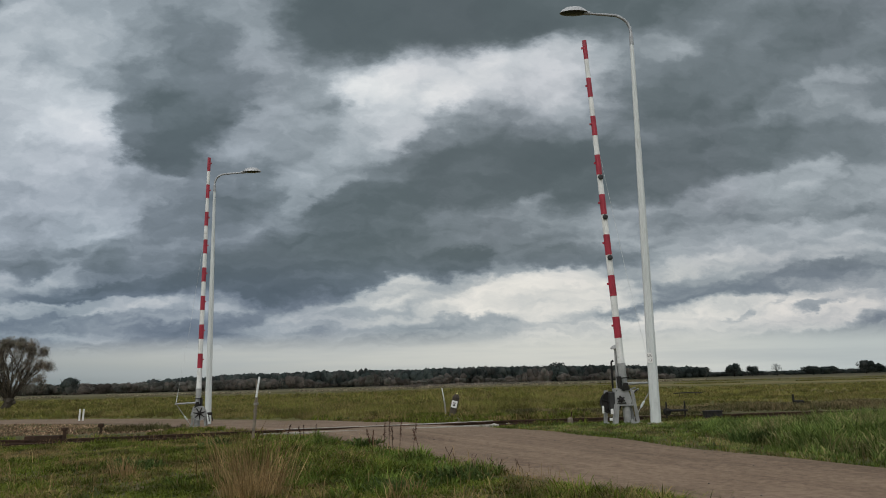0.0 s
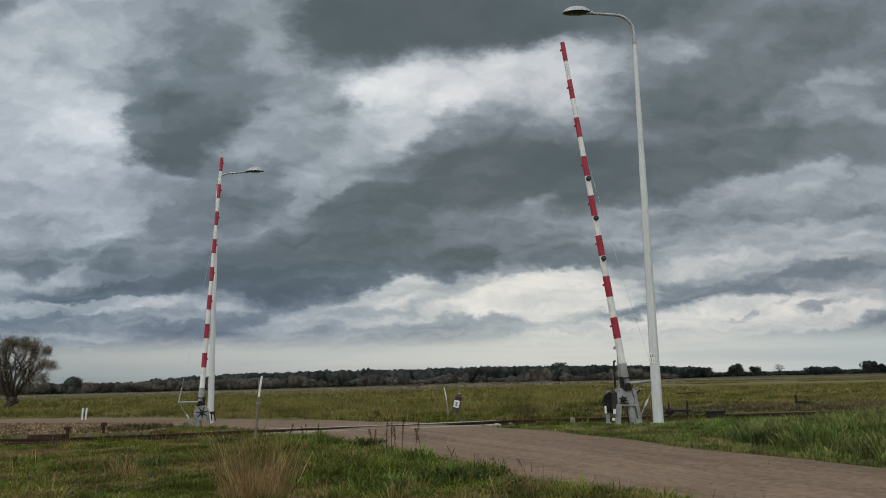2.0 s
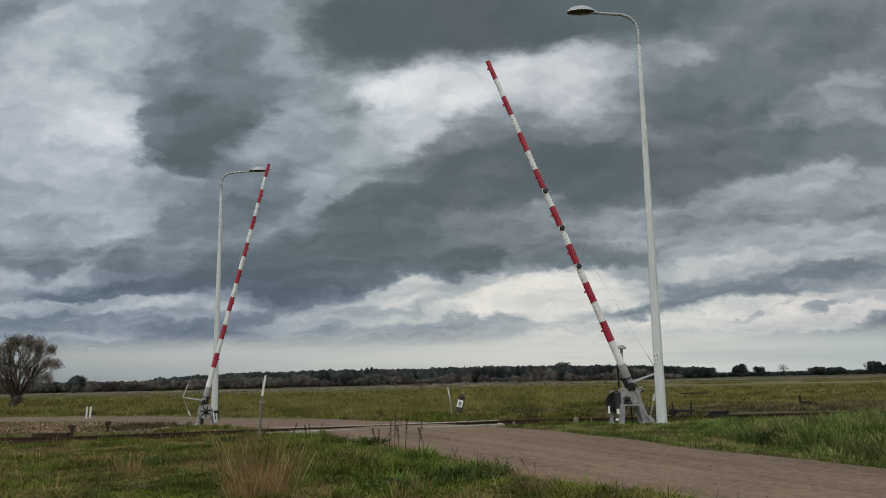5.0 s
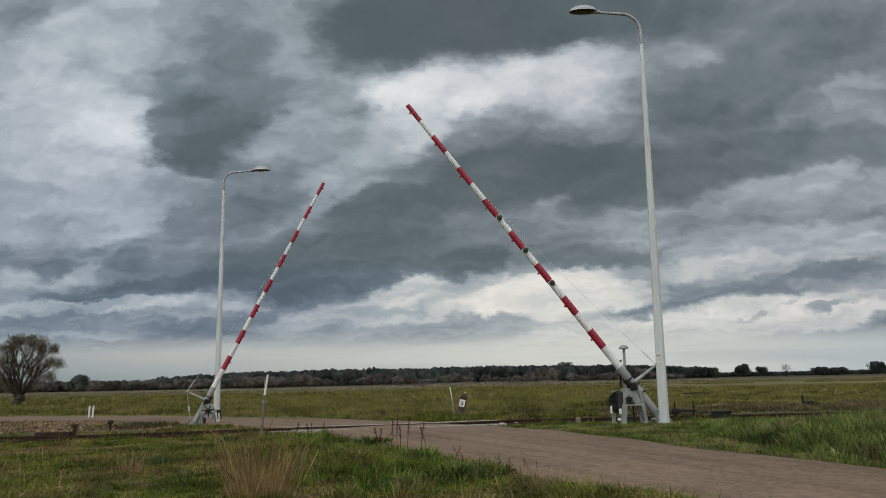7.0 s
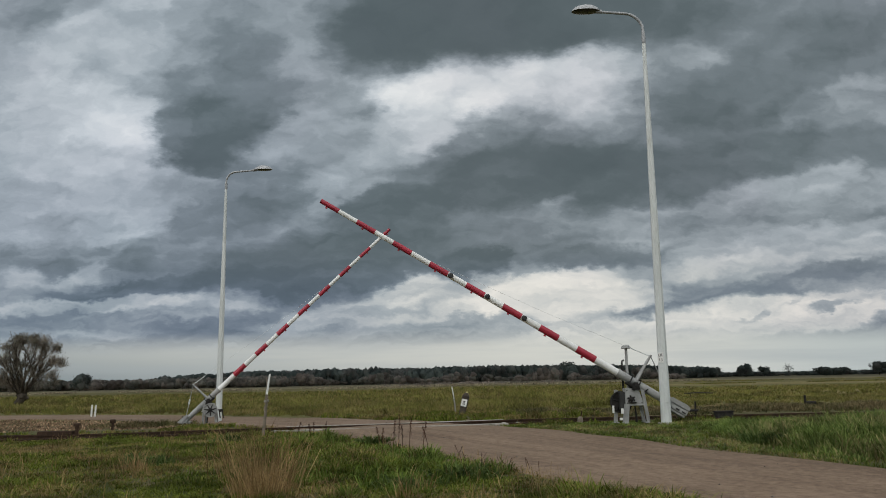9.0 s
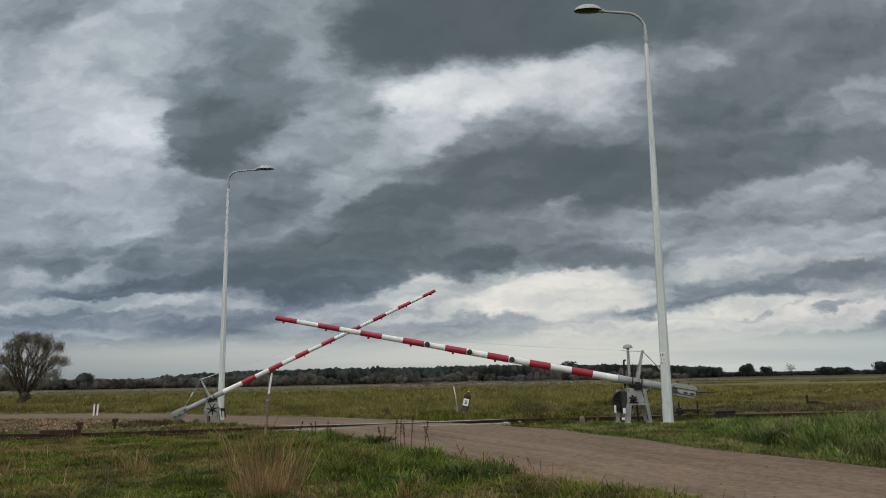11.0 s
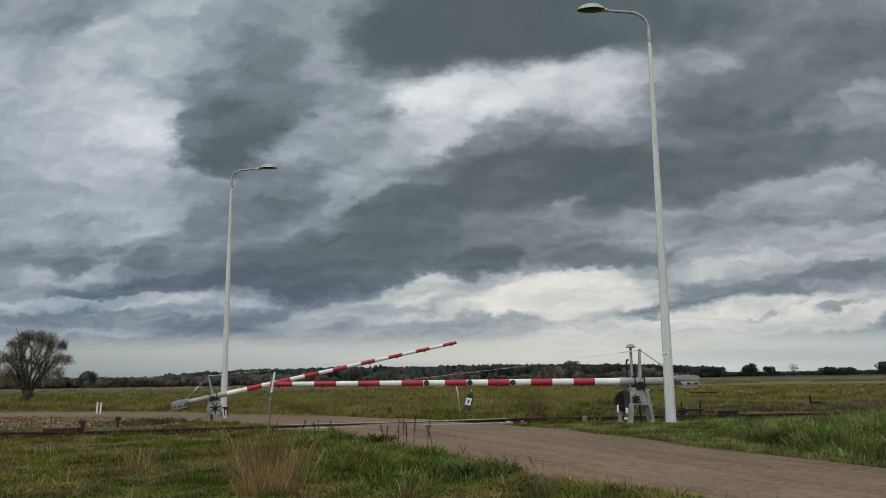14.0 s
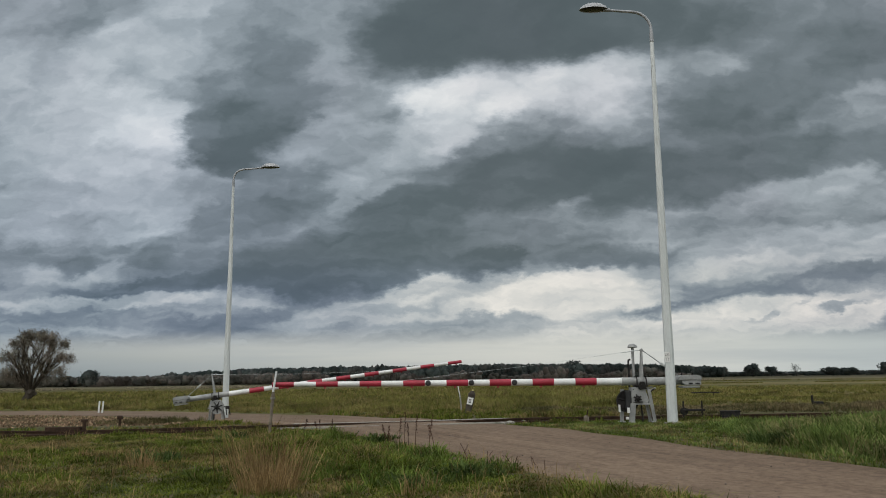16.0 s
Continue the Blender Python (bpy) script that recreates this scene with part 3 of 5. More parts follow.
    lock = part("lock_box", bm, DARK, far, "small dark lock box with two levers")
    for dx, lean in ((0.37, 0.03), (0.46, 0.06)):
        bm = bmesh.new()
        tube(bm, [(dx, -0.10, 0.40), (dx + lean, -0.10, 0.18)], 0.018, 6)
        part("lever", bm, DARK, lock)
    bm = bmesh.new()
    box(bm, (0.14, 0.04, 0.04), (0.31, -0.10, 0.46))
    part("arm_bracket", bm, DARK, far)
    return made


RIGHT_TILT = [(0, 86.9), (.7, 85.6), (1.5, 83.9), (2.2, 82.0), (2.8, 79.9), (3.5, 77.2), (4.2, 73.8), (5.2, 67.2), (6.3, 59.0), (7, 52.6), (7.6, 46.8), (8.4, 38.0),
              (9, 30.8), (9.2, 28.4), (10.3, 17.0), (11.3, 8.4), (11.6, 6.6), (12, 4.4), (12.3, 3.2), (12.7, 1.7), (13, .8), (13.5, .35), (14.5, .05), (16, 0)]
LEFT_TILT = [(0, 88.9), (.7, 88.6), (1.5, 87.8), (2.2, 86.1), (2.8, 84.5), (3.5, 82.7), (4.2, 80.3), (5.2, 75.3), (6.3, 68.7), (7, 63.0), (7.6, 57.5), (8.4, 49.5),
             (9, 43.7), (9.2, 41.7), (10.3, 31.2), (11.3, 23.0), (11.6, 21.0), (12, 18.4), (12.3, 16.7), (12.7, 15.0), (13, 14.1), (13.5, 12.8), (14.5, 10.9), (15.3, 9.2), (16, 7.1)]

# ------------------------------------------------------------------ lamps, posts, signs


def build_lamp(name_label, base, lean, top_z, reach, rise, scale, m_rz, sides=8):
    """Tapered pole with a bent bracket tube and an oval lantern. lean: x shift of the top."""
    x, y = base
    z0 = float(ground_z(x, y)) - 0.1
    root = thing("street_lamp", name_label, "street lamp", pose(x, y, z0, 0, 0, m_rz), "street lamps")
    h = top_z - z0
    bm = bmesh.new()
    tube(bm, [(0, 0, 0), (lean * 0.5, 0, h * 0.5), (lean, 0, h)], [0.122 * scale, 0.088 * scale, 0.045 * scale], sides, turn=0.39)
    part("pole", bm, PALEGREY, root, "pale grey tapered faceted pole")
    bm = bmesh.new()
    box(bm, (0.34 * scale, 0.34 * scale, 0.05), (0, 0, 0.10), bevel=0.01)
    part("base_plate", bm, CONCRETE, root)
    bm = bmesh.new()
    box(bm, (0.09, 0.012, 0.34), (0, 0.118 * scale, 0.75), bevel=0.004)
    part("hatch", bm, PALEGREY, root)
    pts = [(lean, 0, h - 0.05), (lean, 0, h + rise * 0.25)]
    for k in range(7):
        a = math.pi / 2 * k / 6
        r = rise * 0.62
        pts.append((lean + r * (1 - math.cos(a)), 0, h + rise * 0.3 + r * math.sin(a)))
    pts.append((lean + reach - 0.62 * scale, 0, h + rise * 1.0))
    bm = bmesh.new()
    tube(bm, pts, [0.042 * scale] * 2 + [0.036 * scale] * 7 + [0.028 * scale], 12)
    soften(part("bracket", bm, GALV, root, "bent galvanised bracket tube"))
    bm = bmesh.new()
    tube(bm, [(lean, 0, h - 0.10), (lean, 0, h + 0.12)], 0.052 * scale, 12)
    soften(part("collar", bm, GALV, root))
    hx, hz = lean + reach - 0.34 * scale, h + rise * 1.02
    bm = bmesh.new()
    lathe(bm, [(0.96, -0.02), (1.0, 0.0), (0.97, 0.12), (0.85, 0.45), (0.6, 0.78), (0.3, 0.95), (0.02, 1.0)], 28)
    bmesh.ops.transform(bm, matrix=Matrix.Translation((hx, 0, hz)) @ Matrix.Diagonal((0.36 * scale, 0.18 * scale, 0.17 * scale, 1)), verts=bm.verts)
    head = soften(part("lantern", bm, GALV, root, "grey oval lantern hood"), 60)
    bm = bmesh.new()
    lathe(bm, [(0.02, -0.22), (0.5, -0.19), (0.85, -0.1), (0.97, -0.02)], 28)
    bmesh.ops.transform(bm, matrix=Matrix.Translation((hx, 0, hz)) @ Matrix.Diagonal((0.355 * scale, 0.176 * scale, 0.12 * scale, 1)), verts=bm.verts)
    soften(part("diffuser", bm, GLASS, head, "dark unlit lamp glass"), 60)
    bm = bmesh.new()
    tube(bm, [(lean + reach - 0.74 * scale, 0, h + rise), (lean + reach - 0.58 * scale, 0, h + rise + 0.01)], 0.05 * scale, 10)
    part("socket", bm, GALV, head)
    return root


def lettering(parent, words, size, m, material):
    cu = bpy.data.curves.new("lettering", "FONT")
    cu.body, cu.size, cu.align_x, cu.align_y, cu.extrude = words, size, "CENTER", "CENTER", 0.001
    tmp = bpy.data.objects.new("lettering", cu)
    me = bpy.data.meshes.new_from_object(tmp)
    bpy.data.objects.remove(tmp)
    me.materials.append(material)
    ob = new("lettering", me)
    ob.parent, ob.matrix_basis = parent, m
    return ob


def build_lamps():
    near = build_lamp("tall pale grey street lamp beside the near barrier", (5.02, 18.38), -0.04, 9.33, 1.74, 0.76, 1.0, 180)
    z0 = near.location.z
    zc = 1.49 - z0
    bm = bmesh.new()
    box(bm, (0.125, 0.006, 0.23), (0, 0, 0), bevel=0.002)
    pl = part("number_plate", bm, PLATE, near, "small white enamel plate with black letters")
    pl.matrix_basis = pose(0.065, 0.098, zc, 0, 0, -24)
    lettering(pl, "LK", 0.095, pose(0, 0.006, 0.055, 90, 0, 180), BLACK)
    lettering(pl, "13", 0.095, pose(0, 0.006, -0.055, 90, 0, 180), BLACK)
    build_lamp("tall pale grey street lamp beyond the track", (-8.31, 29.0), 0.05, 8.48, 1.74, 0.62, 1.0, 0)


def build_posts():
    # rest for the near boom's tip
    z = float(ground_z(-4.13, 18.2))
    root = thing("rest_post", "weathered grey forked rest post for the boom tip", "post", pose(-4.19, 18.2, z, 0, 4.5), "rest posts")
    bm = bmesh.new()
    tube(bm, [(0, 0, -0.1), (0, 0, 0.85)], 0.033, 10)
    tube(bm, [(0, -0.03, 0.62), (0, -0.03, 0.70)], 0.04, 10)
    part("post", bm, WOOD, root)
    bm = bmesh.new()
    tube(bm, [(0, -0.12, 0.78), (0.02, -0.13, 0.98)], [0.024, 0.024], 8)
    part("prong_foot", bm, WOOD, root)
    bm = bmesh.new()
    tube(bm, [(0.02, -0.13, 0.97), (0.05, -0.13, 1.43)], [0.026, 0.022], 8)
    part("prong", bm, WHITE, root, "white painted prong")
    bm = bmesh.new()
    tube(bm, [(0, 0.12, 0.78), (-0.02, 0.13, 0.95), (-0.08, 0.14, 1.36)], 0.017, 8)
    part("prong", bm, WOOD, root)
    bm = bmesh.new()
    box(bm, (0.05, 0.3, 0.05), (0, 0, 0.82), bevel=0.008)
    part("yoke", bm, CONCRETE, root)
    # rest for the far boom's tip
    z = float(ground_z(0.36, 28.5))
    root = thing("rest_post", "thin pale forked rest post at the field edge", "post", pose(0.26, 28.5, z, 0, -2), "rest posts")
    bm = bmesh.new()
    tube(bm, [(0.05, 0, -0.1), (0.02, 0, 0.45), (0, 0, 0.62)], 0.027, 8)
    part("post", bm, CONCRETE, root)
    for y, mat in ((-0.12, WHITE), (0.12, GREY)):
        bm = bmesh.new()
        tube(bm, [(0, y * 0.5, 0.55), (0, y, 0.66), (-0.05, y, 0.98)], 0.019, 8)
        part("prong", bm, mat, root)
    # leaning stump with plate
    z = float(ground_z(0.8, 28.3))
    root = thing("marker_stump", "leaning dark wooden stump with a white plate", "marker", pose(0.52, 28.3, z, 0, 14, -8))
    bm = bmesh.new()
    tube(bm, [(0, 0, -0.1), (0, 0, 0.3), (0, 0, 0.66), (0, 0, 0.78)], [0.11, 0.12, 0.13, 0.05], 10)
    part("stump", bm, BARK, root)
    bm = bmesh.new()
    tube(bm, [(0, 0, 0.75), (0, 0, 0.82)], [0.05, 0.02], 8)
    part("cap", bm, YELLOW, root, "yellowish lichen cap")
    bm = bmesh.new()
    box(bm, (0.20, 0.012, 0.25), (0, -0.14, 0.42), bevel=0.003)
    pl = part("plate", bm, PLATE, root, "white plate with black bars")
    for k, (w, dz) in enumerate(((0.08, 0.045), (0.05, 0.0), (0.09, -0.045))):
        bm = bmesh.new()
        box(bm, (w, 0.006, 0.03), (0, -0.149, 0.42 + dz))
        part("bar", bm, BLACK, pl)
    # white marker stones by the side road
    for dx, lean in ((-0.1, 2), (0.06, 4)):
        x, y = -16.5 + dx, 37.2
        bm = bmesh.new()
        prism(bm, [(-0.034, -0.1), (0.034, -0.1), (0.03, 0.57), (0.0, 0.60), (-0.03, 0.57)], -0.035, 0.035)
        bmesh.ops.bevel(bm, geom=list(bm.edges), offset=0.008, segments=1, affect="EDGES")
        ob = part("marker_stone", bm, WHITE)
        ob.matrix_basis = pose(x, y, float(ground_z(x, y)), 0, lean)
        tagged(ob, "small white painted marker stone beside the dirt road", "marker stone", "marker stones")


def build_trackside():
    def at(x, y, rz=0):
        return pose(x, y, float(ground_z(x, y)), 0, 0, rz)
    # low box and post in the grass beside the rails
    root = thing("signal_wire_stand", "low rusty wire pulley box with short post", "track equipment", at(-10.35, 21.0))
    bm = bmesh.new()
    box(bm, (0.92, 0.18, 0.10), (0.08, 0, 0.21), bevel=0.012)
    part("duct", bm, RUST, root)
    bm = bmesh.new()
    tube(bm, [(0.62, 0, -0.1), (0.62, 0, 0.40)], 0.05, 8)
    box(bm, (0.15, 0.12, 0.08), (0.62, 0, 0.41), bevel=0.018)
    part("post", bm, RUST, root)
    for dx in (-0.35, 0.35):
        bm = bmesh.new()
        box(bm, (0.06, 0.16, 0.26), (dx + 0.08, 0, 0.05))
        part("foot", bm, RUST, root)
    root = thing("cable_stump", "short rusty cable stump in the grass", "track equipment", at(-10.3, 24.6))
    bm = bmesh.new()
    tube(bm, [(0, 0, -0.1), (0, 0, 0.24)], 0.04, 8)
    part("stump", bm, RUST, root)
    bm = bmesh.new()
    box(bm, (0.15, 0.13, 0.12), (0, 0, 0.27), bevel=0.025)
    part("cap", bm, RUST, root)
    # point machine pieces by the right-hand track
    root = thing("pulley_stand", "black iron pulley stand beside the track", "track equipment", at(6.25, 20.9, -4))
    for dx in (-0.19, 0.19):
        bm = bmesh.new()
        box(bm, (0.035, 0.05, 0.56), (dx * 1.25, 0, 0.22), bevel=0.005)
        part("upright", bm, DARK, root)
    bm = bmesh.new()
    box(bm, (0.56, 0.12, 0.06), (0.02, 0, 0.27), bevel=0.015)
    part("crossbar", bm, DARK, root)
    bm = bmesh.new()
    lathe(bm, [(0.09, 0), (0.10, 0.02), (0.08, 0.04), (0.10, 0.06), (0.09, 0.08)], 18, pose(-0.22, 0.06, 0.24, 90))
    part("pulley", bm, DARK, root)
    root = thing("cable_box", "low black cable box beside the track", "track equipment", at(7.35, 21.3))
    bm = bmesh.new()
    box(bm, (0.44, 0.3, 0.16), (0, 0, 0.12), bevel=0.02)
    part("body", bm, DARK, root)
    bm = bmesh.new()
    box(bm, (0.48, 0.34, 0.025), (0, 0, 0.21), bevel=0.008)
    part("lid", bm, DARK, root)
    root = thing("point_lever", "black point lever with round weight", "track equipment", at(12.3, 27.4))
    bm = bmesh.new()
    tube(bm, [(0, 0, -0.05), (-0.02, 0, 0.42)], 0.04, 8)
    part("lever", bm, DARK, root)
    bm = bmesh.new()
    box(bm, (0.34, 0.16, 0.11), (0.17, 0, 0.16), bevel=0.03)
    part("weight", bm, DARK, root)
    root = thing("fallen_bar", "rusty iron bar lying on low supports", "track equipment", at(12.6, 40.0, 3))
    bm = bmesh.new()
    tube(bm, [(-0.7, 0, 0.34), (0.0, 0, 0.36), (0.75, 0, 0.33)], 0.026, 8)
    part("bar", bm, DARK, root)
    for dx in (-0.4, 0.45):
        bm = bmesh.new()
        tube(bm, [(dx, 0, -0.05), (dx, 0, 0.34)], 0.02, 6)
        part("prop", bm, RUST, root)
    root = thing("concrete_stub", "broken grey concrete stub in grass", "concrete stub", at(3.25, 19.6))
    bm = bmesh.new()
    tube(bm, [(0, 0, -0.1), (0, 0, 0.12), (0.02, 0, 0.17)], [0.08, 0.065, 0.035], 7)
    part("block", bm, WOOD, root)
    bm = bmesh.new()
    tube(bm, [(0.02, 0, 0.17), (0.05, 0, 0.30)], 0.015, 6)
    part("pin", bm, RUST, root)


# ------------------------------------------------------------------ plants


def scatter(k, x0, x1, y0, y1):
    return np.stack([rng.uniform(x0, x1, k), rng.uniform(y0, y1, k)], 1)


def off_road(xy, margin=0.0):
    d = road_distance(xy[:, 0], xy[:, 1])
    edge = ROAD_HALF + margin + 0.18 * np.sin(xy[:, 0] * 2.1 + xy[:, 1] * 1.3)
    return d > edge


def tufts(name, xy, size, per, width, material, label, category, spread=0.5):
    """Grass in tussocks: blades fan out from each centre, longer in the larger ones."""
    k = len(xy)
    who = np.repeat(np.arange(k), per)
    n_all = len(who)
    a, out = rng.uniform(0, 2 * np.pi, n_all), np.sqrt(rng.random(n_all))
    h = size[who] * rng.uniform(0.5, 1.2, n_all)
    r = out * size[who] * 0.38
    x, y = xy[who, 0] + np.cos(a) * r, xy[who, 1] + np.sin(a) * r
    lean = h * (0.12 + out * spread * rng.uniform(0.4, 1.5, n_all))
    a2 = a + rng.normal(0, 0.6, n_all)
    dx, dy = np.cos(a2) * lean, np.sin(a2) * lean
    t = rng.uniform(0, 2 * np.pi, n_all)
    w = width * rng.uniform(0.6, 1.4, n_all) * 0.5
    wx, wy = np.cos(t) * w, np.sin(t) * w
    z = ground_z(x, y) - 0.02
    droop = 1 - 0.45 * np.clip(lean / h, 0, 1) ** 2
    v = np.zeros((n_all, 5, 3))
    v[:, 0] = np.stack([x - wx, y - wy, z], 1)
    v[:, 1] = np.stack([x + wx, y + wy, z], 1)
    v[:, 2] = np.stack([x + dx * 0.4 + wx * 0.8, y + dy * 0.4 + wy * 0.8, z + h * 0.62], 1)
    v[:, 3] = np.stack([x + dx * 0.4 - wx * 0.8, y + dy * 0.4 - wy * 0.8, z + h * 0.62], 1)
    v[:, 4] = np.stack([x + dx, y + dy, z + h * droop], 1)
    i = np.arange(n_all)[:, None] * 5
    me = raw_mesh(name, v.reshape(-1, 3), i + np.array([[0, 1, 2, 3]]), i + np.array([[3, 2, 4]]))
    me.materials.append(material)
    return tagged(new(name, me), label, category, "", "stuff")


def field_noise(xy, scale, seed):
    return np.array([noise.noise((p[0] * scale, p[1] * scale, seed)) for p in xy])


def in_view(xy, margin=0.5):
    return np.abs(xy[:, 0]) < xy[:, 1] * 0.62 + margin


def build_grass():
    # verge this side of the track: fine sward, then tussocks over it
    xy = scatter(120000, -10.5, 5.0, 7.5, 19.6)
    left = xy[:, 0] < 4.9 - (xy[:, 1] - 7) * 0.55
    xy = xy[off_road(xy, -0.05) & left & in_view(xy)]
    blades("verge_grass", xy, 0.085, 0.011, GRASS, "short green verge grass", "grass", 1.3)
    xy = scatter(9500, -10.5, 5.0, 7.5, 19.2)
    left = xy[:, 0] < 4.9 - (xy[:, 1] - 7) * 0.55
    xy = xy[off_road(xy, 0.02) & left & in_view(xy)]
    big = field_noise(xy, 0.55, 1.5)
    size = clip(0.13 + 0.36 * big + rng.normal(0, 0.05, len(xy)), 0.06, 0.38) * clip((20.2 - xy[:, 1]) / 2.5, 0.4, 1)
    size = np.maximum(size, 0.10) * np.interp(xy[:, 0] / xy[:, 1], [-0.5, -0.3, -0.2], [0.6, 0.7, 1.0])
    size = size * clip((road_distance(xy[:, 0], xy[:, 1]) - ROAD_HALF) / 0.7, 0.35, 1)
    tufts("grass_tussocks", xy, size, 24, 0.012, GRASS, "green and straw-coloured grass tussocks on the verge", "grass", 1.5)
    xy = scatter(2600, -9.0, 4.5, 8.0, 18.5)
    left = xy[:, 0] < 4.7 - (xy[:, 1] - 7) * 0.55
    xy = xy[off_road(xy, 0.0) & left & in_view(xy)]
    xy = xy[field_noise(xy, 0.8, 12.0) > 0.0]
    blades("dry_stems", xy, 0.34, 0.007, STRAW, "long dry grass stems in the verge", "grass", 0.9)
    # bright young clumps and a few dark broad ones
    xy = np.concatenate([np.stack([rng.normal(-1.0, 0.9, 420), rng.normal(12.6, 1.3, 420)], 1), np.stack([rng.normal(-2.9, 0.5, 120), rng.normal(16.8, 0.8, 120)], 1)])
    xy = xy[off_road(xy, 0.25)]
    xy = xy[field_noise(xy, 0.9, 15.0) > -0.1]
    tufts("bright_grass", xy, rng.uniform(0.12, 0.27, len(xy)), 20, 0.014, YOUNG, "bright green young grass on the verge", "grass", 1.1)
    xy = np.concatenate([np.stack([rng.normal(cx, 0.16, 26), rng.normal(cy, 0.16, 26)], 1) for cx, cy in ((-2.0, 11.9), (-0.5, 10.4), (-4.7, 17.2), (-1.5, 16.0))])
    xy = np.concatenate([xy] + [np.stack([rng.normal(cx, 0.22, 40), rng.normal(cy, 0.2, 40)], 1) for cx, cy in ((6.5, 15.1), (6.9, 15.3), (7.4, 15.2), (6.2, 14.9), (-4.9, 13.4), (0.2, 11.2))])
    tufts("dark_weeds", xy, rng.uniform(0.1, 0.26, len(xy)), 16, 0.03, DEEP, "dark green broad-leaved weeds in the verge", "weeds", 1.0)
    xy = np.concatenate([np.stack([rng.normal(cx, 0.28, 34), rng.normal(cy, 0.2, 34)], 1) for cx, cy in ((6.2, 14.0), (6.6, 14.1), (7.1, 14.0), (5.8, 14.3))])
    tufts("dark_bush", xy, rng.uniform(0.14, 0.30, len(xy)), 40, 0.018, DEEP, "dark green leafy weeds among the tall grass", "weeds", 1.0)
    # round the viewpoint
    xy = scatter(30000, -9, 7, -3, 8)
    xy = xy[off_road(xy, 0.0)]
    blades("meadow_grass", xy, 0.12, 0.014, GRASS, "short green meadow grass on the verge", "grass", 0.8)
    # verge across the road
    xy = scatter(50000, 0.8, 13.5, 10.0, 19.8)
    side = xy[:, 0] > 1.2 + (18.5 - xy[:, 1]) * 0.62
    xy = xy[off_road(xy, -0.25) & side & in_view(xy)]
    blades("short_grass", xy, 0.09, 0.012, GRASS, "short green grass beside the dirt road", "grass", 0.8)
    xy = scatter(5200, 1.0, 13.5, 10.0, 19.3)
    side = xy[:, 0] > 1.2 + (18.5 - xy[:, 1]) * 0.62
    xy = xy[off_road(xy, -0.05) & side & in_view(xy)]
    lush = clip((xy[:, 0] - 5.3) / 0.9, 0, 1) * clip(road_distance(xy[:, 0], xy[:, 1]) - ROAD_HALF - 0.3, 0, 1) * clip((18.4 - xy[:, 1]) / 2.3, 0, 1)
    size = 0.09 + lush * clip(0.34 + 0.25 * field_noise(xy, 0.7, 4.0), 0.14, 0.5)
    low = lush < 0.2
    tufts("low_tussocks", xy[low], size[low], 16, 0.013, LUSH, "low grass tussocks beside the dirt road", "grass", 0.9)
    tufts("tall_grass", xy[~low], size[~low], 24, 0.020, LUSH, "tall lush green grass beside the track", "grass", 0.8)
    # around and beyond the track
    xy = scatter(6500, -22, 24, 21.9, 29.5)
    xy = xy[off_road(xy, 0.1) & in_view(xy)]
    xy = xy[~((xy[:, 0] < -8.7) & (xy[:, 1] > 23.0))]
    xy = xy[np.hypot(xy[:, 0] + 8.3, xy[:, 1] - 26.4) > 1.3]
    right = xy[:, 0] > 2.0
    size = clip(0.15 + 0.2 * field_noise(xy, 0.5, 2.0), 0.06, 0.3)
    tufts("track_grass", xy[~right], size[~right], 14, 0.018, GRASS, "rough grass growing over the track bed", "grass", 0.7)
    tufts("track_scrub", xy[right], size[right] * clip((xy[right, 1] - 21.5) / 3.0, 0.35, 1.1), 18, 0.018, SCRUB, "dark brownish weeds behind the track", "weeds", 0.7)
    # tufts leaning against the near rail
    xy = np.stack([rng.uniform(-13, 15, 700), rng.uniform(19.0, 19.6, 700)], 1)
    xy = xy[off_road(xy, 0.15)]
    xy = xy[field_noise(xy, 0.8, 21.0) > 0.0]
    tufts("rail_tufts", xy, rng.uniform(0.08, 0.2, len(xy)), 16, 0.014, GRASS, "grass tufts leaning against the rail", "grass", 0.8)
    # low growth between the rails
    xy = scatter(5000, -14, 16, 20.3, 21.6)
    xy = xy[off_road(xy, 0.1)]
    blades("rail_grass", xy, 0.07, 0.014, GRASS, "low grass between the rails", "grass", 0.8)


